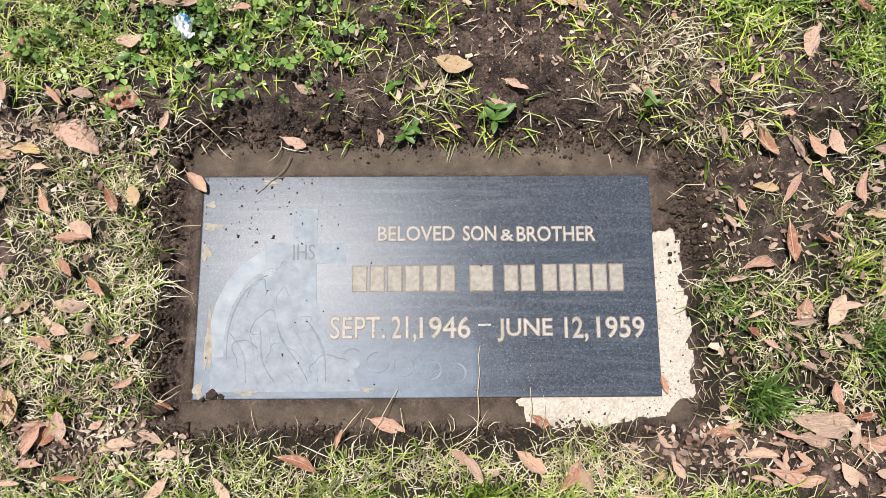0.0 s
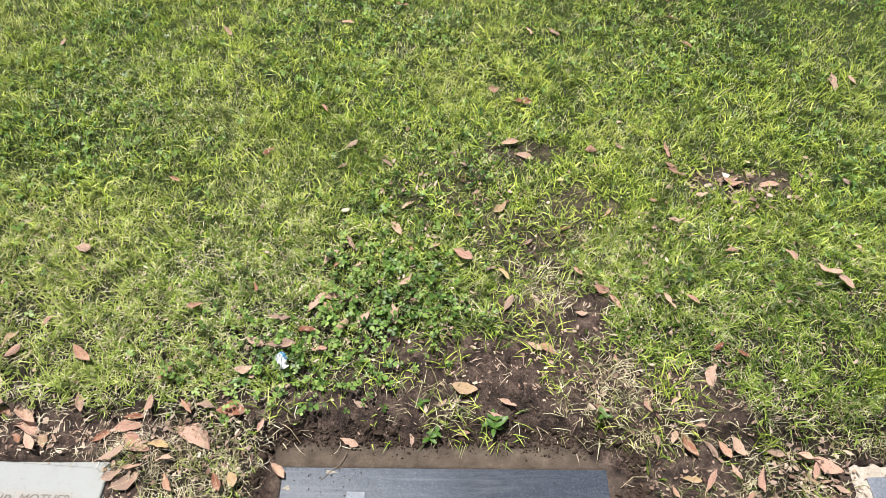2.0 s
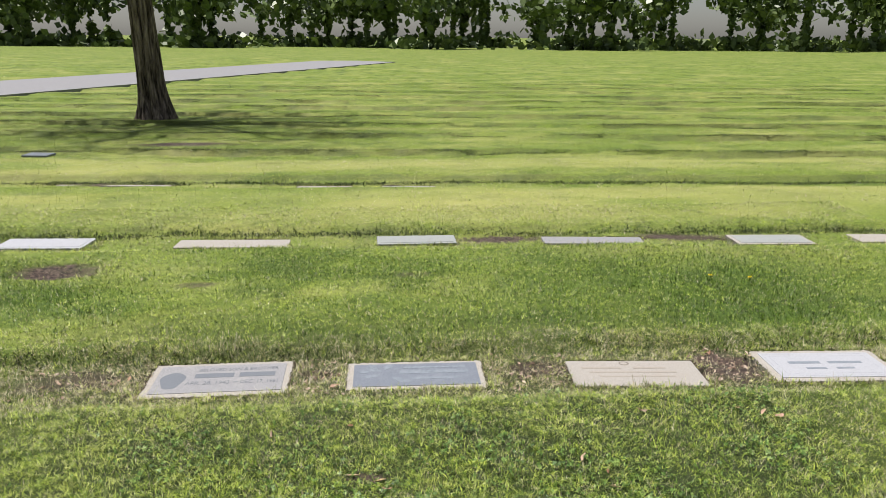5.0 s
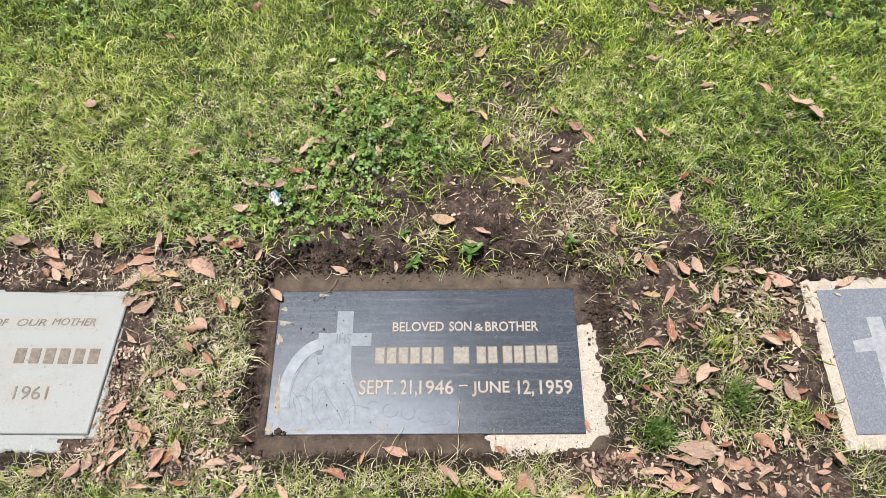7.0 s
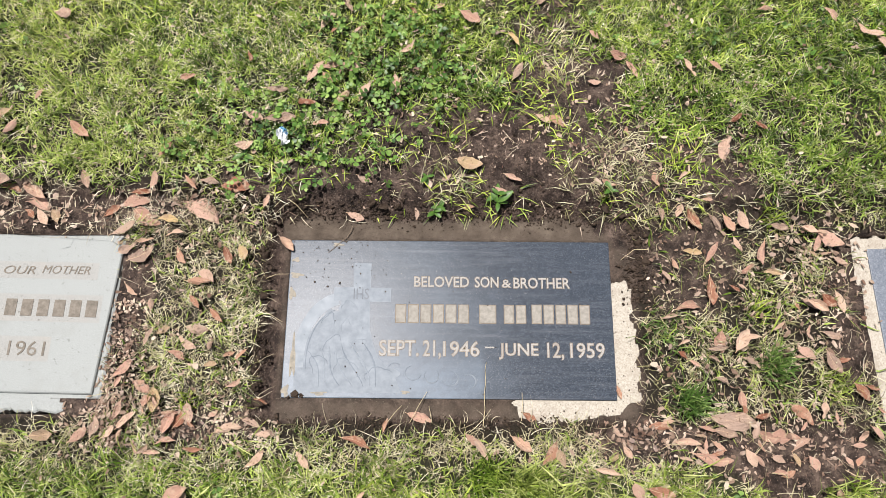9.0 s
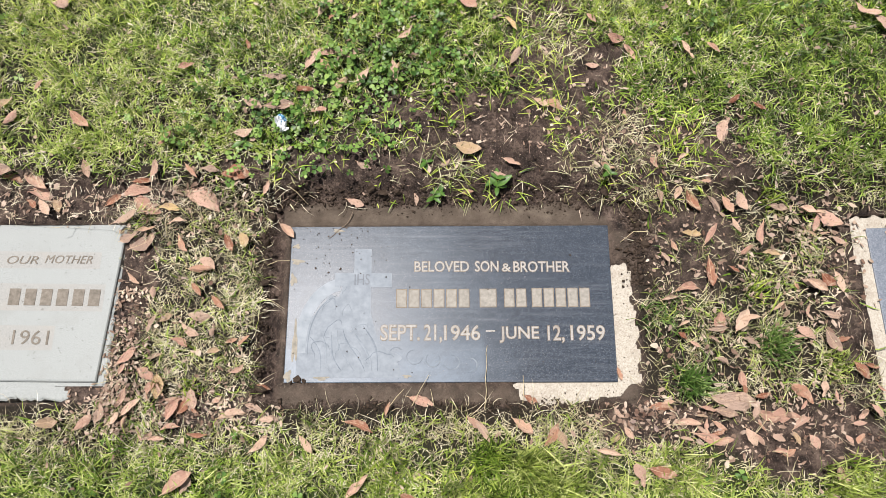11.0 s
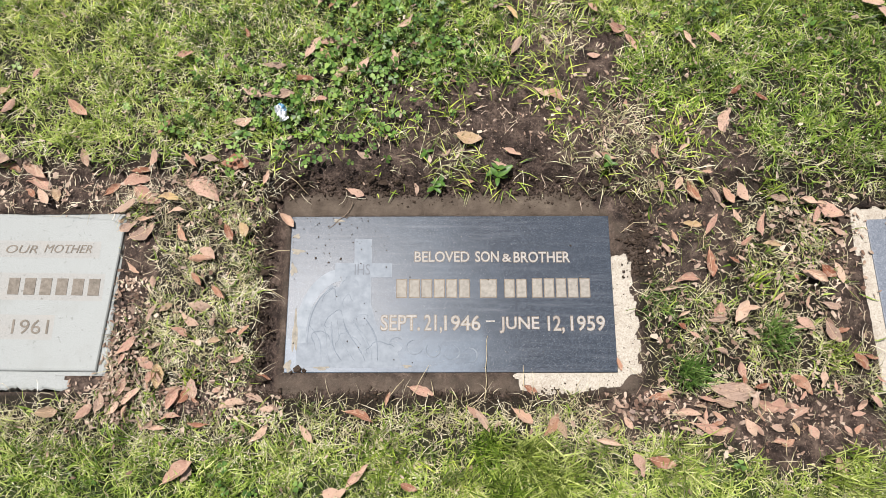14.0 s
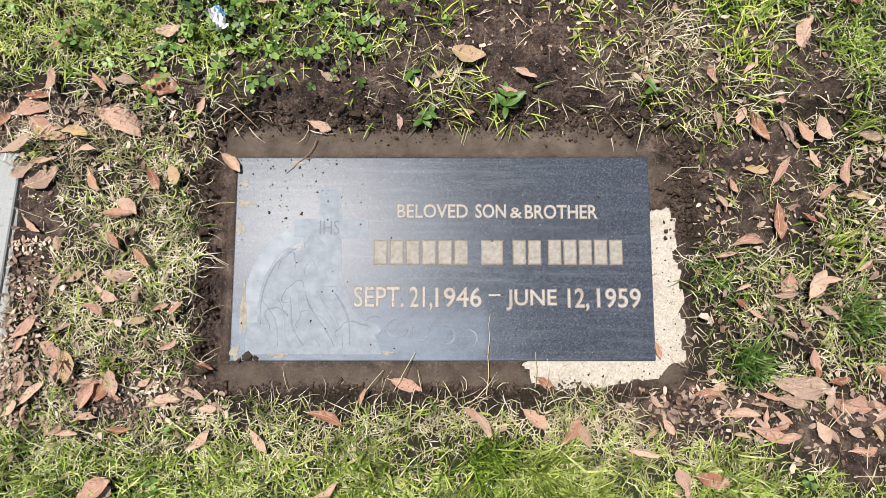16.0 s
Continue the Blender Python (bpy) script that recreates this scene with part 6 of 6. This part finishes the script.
flakes(300, lambda: (rng.normal(0.38, 0.14), rng.normal(0.31, 0.08)), (0.004, 0.014))
flakes(1054, gap_spot, (0.003, 0.012))
flakes(161, gap_spot, (0.012, 0.024))
flakes(620, lambda: (rng.normal(-0.600, 0.022), rng.uniform(-0.24, 0.03)), (0.004, 0.015))
flakes(297, lambda: (rng.uniform(-1.0, -0.36), rng.normal(0.21, 0.03)), (0.005, 0.018))
flakes(434, lambda: (rng.uniform(-0.7, -0.3), rng.normal(-0.2, 0.03)), (0.005, 0.016))
flakes(310, lambda: (rng.uniform(-0.1, 0.5), rng.uniform(0.3, 0.7)), (0.006, 0.018))
flakes(161, lambda: (rng.normal(0.05, 0.14), rng.normal(0.82, 0.10)), (0.008, 0.024))
flakes(136, lambda: (rng.normal(0.70, 0.10), rng.normal(0.84, 0.05)), (0.008, 0.028))
flakes(260, lambda: (rng.normal(0.36, 0.07), rng.normal(-0.215, 0.025)), (0.006, 0.017))
flakes(235, lambda: (rng.normal(0.70, 0.05), rng.normal(0.10, 0.07)), (0.006, 0.02))
flakes(320, lambda: (rng.uniform(0.38, 0.70), rng.uniform(-0.18, 0.2)), (0.005, 0.017))
flakes(235, lambda: (rng.normal(0.60, 0.10), rng.normal(-0.22, 0.05)), (0.006, 0.018))
flakes(204, lambda: (rng.uniform(-0.62, -0.37), rng.uniform(-0.2, 0.24)), (0.005, 0.016))
flakes(260, lambda: (rng.uniform(-0.95, -0.1), rng.uniform(0.28, 0.75)), (0.006, 0.018))
flakes(260, lambda: (rng.uniform(0.3, 0.95), rng.uniform(0.28, 0.75)), (0.006, 0.018))
flakes(161, lambda: (rng.uniform(-0.9, 0.9), rng.uniform(-0.5, -0.24)), (0.006, 0.018))
flakes(434, lambda: (float(rng.choice((rng.uniform(0.36, 0.76), rng.uniform(1.38, 1.72), rng.uniform(-1.9, -1.22), rng.uniform(-0.57, -0.32)))), rng.uniform(2.32, 2.7)), (0.010, 0.035))


def stick(name, points, radius, mat, label, category):
    cu = bpy.data.curves.new(name, "CURVE")
    cu.dimensions, cu.bevel_depth, cu.bevel_resolution = "3D", radius, 1
    sp = cu.splines.new("POLY")
    sp.points.add(len(points) - 1)
    for p, q in zip(sp.points, points):
        p.co = (*q, 1)
    for i, p in enumerate(sp.points):
        p.radius = 1 - 0.6 * i / len(points)
    ob = new(name, cu)
    me = bpy.data.meshes.new_from_object(ob)
    bpy.data.objects.remove(ob)
    return tagged(hang(name, me, mat), label, category)


stick("twig", [(-0.188, 0.180, 0.008), (-0.192, 0.168, 0.007), (-0.197, 0.160, 0.006), (-0.207, 0.150, 0.006), (-0.214, 0.145, 0.005), (-0.222, 0.136, 0.005), (-0.233, 0.127, 0.005)], 0.0008, TWIG, "thin dark rootlet lying over the slab's edge", "twig")
stick("twig", [(-0.207, 0.151, 0.006), (-0.199, 0.149, 0.006), (-0.196, 0.151, 0.006)], 0.0008, TWIG, "thin dark rootlet lying over the slab's edge", "twig")
stick("dry_stem", [(0.061, -0.195, 0.010), (0.0645, -0.165, 0.014), (0.0635, -0.140, 0.012), (0.0665, -0.115, 0.009), (0.0655, -0.095, 0.007), (0.068, -0.08, 0.006)], 0.0007, STRAW, "thin dry grass stem reaching over the slab", "grass stem")
for k, (x, y, dx, dy) in enumerate([(-0.07, -0.19, 0.03, 0.055), (-0.11, -0.19, 0.025, 0.03), (0.13, -0.185, 0.002, 0.05), (-0.345, 0.075, 0.04, 0.008), (-0.345, 0.01, 0.035, -0.02), (-0.03, -0.19, -0.006, 0.03), (-0.31, 0.225, 0.035, -0.03), (0.37, -0.05, -0.03, 0.02), (0.38, 0.19, -0.04, 0.01)]):
    z = max(0.004, float(rise(x, y)))
    stick("dry_stem", [(x, y, z + 0.004), (x + dx * 0.5, y + dy * 0.5, z + 0.016), (x + dx, y + dy, 0.008)], 0.0006, STRAW, "thin dry grass stem hanging over the edge", "grass stem")
for k in range(30):
    x, y, a, s = rng.uniform(0.37, 0.7), rng.uniform(-0.32, 0.3), rng.uniform(0, 6.28), rng.uniform(0.02, 0.06)
    z = max(0, float(rise(x, y))) + 0.012
    stick("dry_stem", [(x, y, z), (x + math.cos(a) * s / 2, y + math.sin(a) * s / 2, z + 0.006), (x + math.cos(a + 0.3) * s, y + math.sin(a + 0.3) * s, z)], 0.0007, STRAW, "thin dry stem among fallen leaves", "grass stem")


def wrapper():
    """A crumpled scrap of white and blue plastic."""
    g = thing("plastic_scrap", pose(-0.322, 0.340, float(rise(-0.322, 0.340)) + 0.033, 12, 18, 25) @ Matrix.Scale(0.85, 4), "crumpled white and blue plastic scrap lying in the clover", "litter")
    for name, mat, x0, x1, y0, y1, seed in (("white_side", FOIL, -0.016, 0.012, -0.020, 0.018, 1), ("blue_side", BLUE, -0.001, 0.014, 0.000, 0.018, 2)):
        bm = bmesh.new()
        n = 9
        grid = []
        for i in range(n):
            row = []
            for k in range(n):
                x, y = x0 + (x1 - x0) * i / (n - 1), y0 + (y1 - y0) * k / (n - 1)
                row.append(bm.verts.new((x * (0.7 + 0.5 * abs(noise.noise((y * 110, seed, 4)))) + 0.006 * noise.noise((y * 150, seed, 0)), y + 0.006 * noise.noise((x * 150, 0, seed)), 0.026 * noise.noise((x * 120, y * 120, seed * 5.0)) + 0.008 * noise.noise((x * 320, y * 320, seed * 3.0)) + 0.004 * seed)))
            grid.append(row)
        for i in range(n - 1):
            for k in range(n - 1):
                bm.faces.new((grid[i][k], grid[i + 1][k], grid[i + 1][k + 1], grid[i][k + 1]))
        part(name, bm, mat, g)


wrapper()


def dandelion(x, y, tall, seed):
    """A yellow flower head of many narrow rays on a bare stalk."""
    rnd = random.Random(seed)
    g = thing("dandelion", pose(x, y, float(rise(x, y))), "yellow dandelion standing in the green lawn", "flower", "dandelions")
    stalk = bmesh.new()
    bmesh.ops.create_cone(stalk, cap_ends=True, segments=6, radius1=0.002, radius2=0.0016, depth=tall, matrix=Matrix.Translation((0, 0, tall / 2)))
    part("stalk", stalk, CLOVER, g)
    head = bmesh.new()
    for k in range(54):
        a, up, long = k * 2.4, radians(8 + 70 * (1 - k / 54)), 0.017 * (0.55 + 0.45 * k / 54) * rnd.uniform(0.85, 1.1)
        d, s = Vector((math.cos(a) * math.cos(up), math.sin(a) * math.cos(up), math.sin(up))), Vector((-math.sin(a), math.cos(a), 0)) * 0.0016
        c = Vector((0, 0, tall))
        head.faces.new([head.verts.new(v) for v in (c - s * 0.4, c + s * 0.4, c + d * long + s, c + d * long - s)])
    part("flower_head", head, PETAL, g, "bright yellow flower head")


for k, (x, y, tall) in enumerate([(2.19, 3.62, 0.05), (1.965, 3.70, 0.035)]):
    dandelion(x, y, tall, k)


# ---- farther off: tree, path, sunken stone ----
def sunken_stone():
    """A low grey block, half sunk in the lawn, with a dark slot under its cap."""
    g = thing("stone_block", pose(-4.66, 9.25, float(rise(-4.66, 9.25)), 0, 0, -6), "low weathered grey stone block half sunk in the lawn", "stone block")
    part("base", box(bmesh.new(), -0.15, 0.15, -0.10, 0.10, -0.10, -0.004, 0.006), IRON, g, "dark base under the cap")
    cap = box(bmesh.new(), -0.17, 0.17, -0.12, 0.12, -0.004, 0.030, 0.010)
    for v in cap.verts:
        v.co += Vector((noise.noise(v.co * 9), noise.noise(v.co * 9 + Vector((4, 0, 0))), 0)) * 0.012
    part("cap", cap, SLATE, g)


sunken_stone()


def far_tree():
    rnd = random.Random(9)
    g = thing("tree", pose(-4.47, 13.75, 0.0), "large tree with a dark furrowed trunk in the lawn", "tree")
    bm = bmesh.new()
    rings, seg = [], 72
    for i in range(26):
        h = -0.1 + 5.2 * (i / 25) ** 1.25
        r = 0.235 + 0.16 * math.exp(-max(0, h) * 3.2) - 0.012 * h
        ring = []
        for k in range(seg):
            a = 2 * math.pi * k / seg
            f = r * (1.04 - 0.24 * (1 - abs(math.sin(a * 4 + 0.4 * math.sin(h * 2.5)))) ** 2 - 0.10 * (1 - abs(math.sin(a * 7.5 + h * 0.8))) ** 2 + 0.06 * noise.noise((math.cos(a) * 2, math.sin(a) * 2, h * 2)))
            ring.append(bm.verts.new((math.cos(a) * f - 0.045 * h, math.sin(a) * f, h)))
        rings.append(ring)
    for p, q in zip(rings, rings[1:]):
        for k in range(seg):
            bm.faces.new((p[k], p[(k + 1) % seg], q[(k + 1) % seg], q[k]))
    part("trunk", bm, BARK, g)
    tips = []
    for k in range(7):
        a, start = k * 0.9 + rnd.uniform(-0.2, 0.2), Vector((-0.045 * 4, 0, rnd.uniform(3.6, 4.9)))
        pts = [start + Vector((math.cos(a) * 2.6 * f, math.sin(a) * 2.6 * f, 2.0 * f + 0.5 * f * f)) for f in (0, 0.3, 0.65, 1.0)]
        limb = bmesh.new()
        last = None
        for i, c in enumerate(pts):
            ring = [limb.verts.new(c + Vector((math.cos(t) * 0.11, math.sin(t) * 0.11, 0)) * (1 - 0.22 * i)) for t in np.linspace(0, 2 * math.pi, 8, endpoint=False)]
            if last:
                for t in range(8):
                    limb.faces.new((last[t], last[(t + 1) % 8], ring[(t + 1) % 8], ring[t]))
            last = ring
        part("limb", limb, BARK, g)
        tips.extend(pts[1:])
    co, corner, starts = [], [], []
    for _ in range(5200):
        c = tips[rnd.randrange(len(tips))] + Vector((rnd.gauss(0, 0.75), rnd.gauss(0, 0.75), rnd.gauss(0.35, 0.55)))
        d = Vector((rnd.uniform(-1, 1), rnd.uniform(-1, 1), rnd.uniform(-0.6, 0.6))).normalized()
        s = d.cross(Vector((rnd.uniform(-1, 1), rnd.uniform(-1, 1), 1))).normalized() * 0.035
        base = len(co)
        co.extend([c - d * 0.08, c + s, c + d * 0.09, c - s])
        starts.append(len(corner))
        corner.extend(range(base, base + 4))
    hang("crown", quick_mesh("crown", np.array(co), corner, starts), CROWN, g)


far_tree()


def path_strip():
    """A pale asphalt drive, far off on the left, with a low edge."""
    bm = bmesh.new()
    a, b2 = Vector((-9.95, 18.6, 0.06)), Vector((-2.0, 39.0, 0.06))
    side = Vector((-(b2 - a).y, (b2 - a).x, 0)).normalized() * 5
    n = 24
    rows = []
    for i in range(n + 1):
        p = a + (b2 - a) * (i / n * 1.6 - 0.3)
        rows.append([bm.verts.new(p + Vector((0, 0, -0.15))), bm.verts.new(p), bm.verts.new(p + side * 0.5 + Vector((0, 0, 0.04))), bm.verts.new(p + side), bm.verts.new(p + side + Vector((0, 0, -0.15)))])
    for p, q in zip(rows, rows[1:]):
        for k in range(4):
            bm.faces.new((p[k], p[k + 1], q[k + 1], q[k]))
    tagged(part("road", bm, ASPHALT), "pale grey asphalt drive through the cemetery", "road", kind="structure")


path_strip()


def far_woods():
    """The dim belt of trees that closes the grounds, far behind the lawn."""
    rnd = np.random.default_rng(21)
    co = []
    for k in range(84):
        x, y = -120 + 2.9 * k + rnd.uniform(-2.5, 2.5), 100 + rnd.uniform(-10, 30)
        tall, girth, count = rnd.uniform(9, 17), rnd.uniform(3.6, 6.0), 420
        lumps = rnd.normal(0, 1, (14, 3))
        lumps /= np.linalg.norm(lumps, axis=1)[:, None]
        lumps = lumps * (girth, girth * 0.8, tall * 0.34) * rnd.uniform(0.35, 1.0, (14, 1)) + (x, y, tall * 0.58)
        c = lumps[rnd.integers(0, 14, count)] + rnd.normal(0, 0.75, (count, 3)) * (1.15, 1.0, 0.9)
        c[:60] = np.stack([x + rnd.normal(0, 0.16, 60), y + rnd.normal(0, 0.16, 60), rnd.uniform(0, tall * 0.5, 60)], 1)
        c[60:160] = np.stack([x + rnd.normal(0, 3.0, 100), y + rnd.normal(0, 1.0, 100), np.abs(rnd.normal(0.3, 0.7, 100))], 1)
        c[:, 2] = np.abs(c[:, 2])
        d = rnd.normal(0, 1, (count, 3))
        d /= np.linalg.norm(d, axis=1)[:, None]
        s = np.cross(d, rnd.normal(0, 1, (count, 3)))
        s /= np.linalg.norm(s, axis=1)[:, None]
        co.append(np.stack([c - d * 0.62, c + s * 0.45, c + d * 0.65, c - s * 0.45], 1))
    co = np.concatenate(co).reshape(-1, 3)
    tagged(hang("backdrop", quick_mesh("backdrop", co, np.arange(len(co)), np.arange(len(co) // 4) * 4), CROWN), "distant belt of dark green trees", "backdrop", kind="structure")


far_woods()
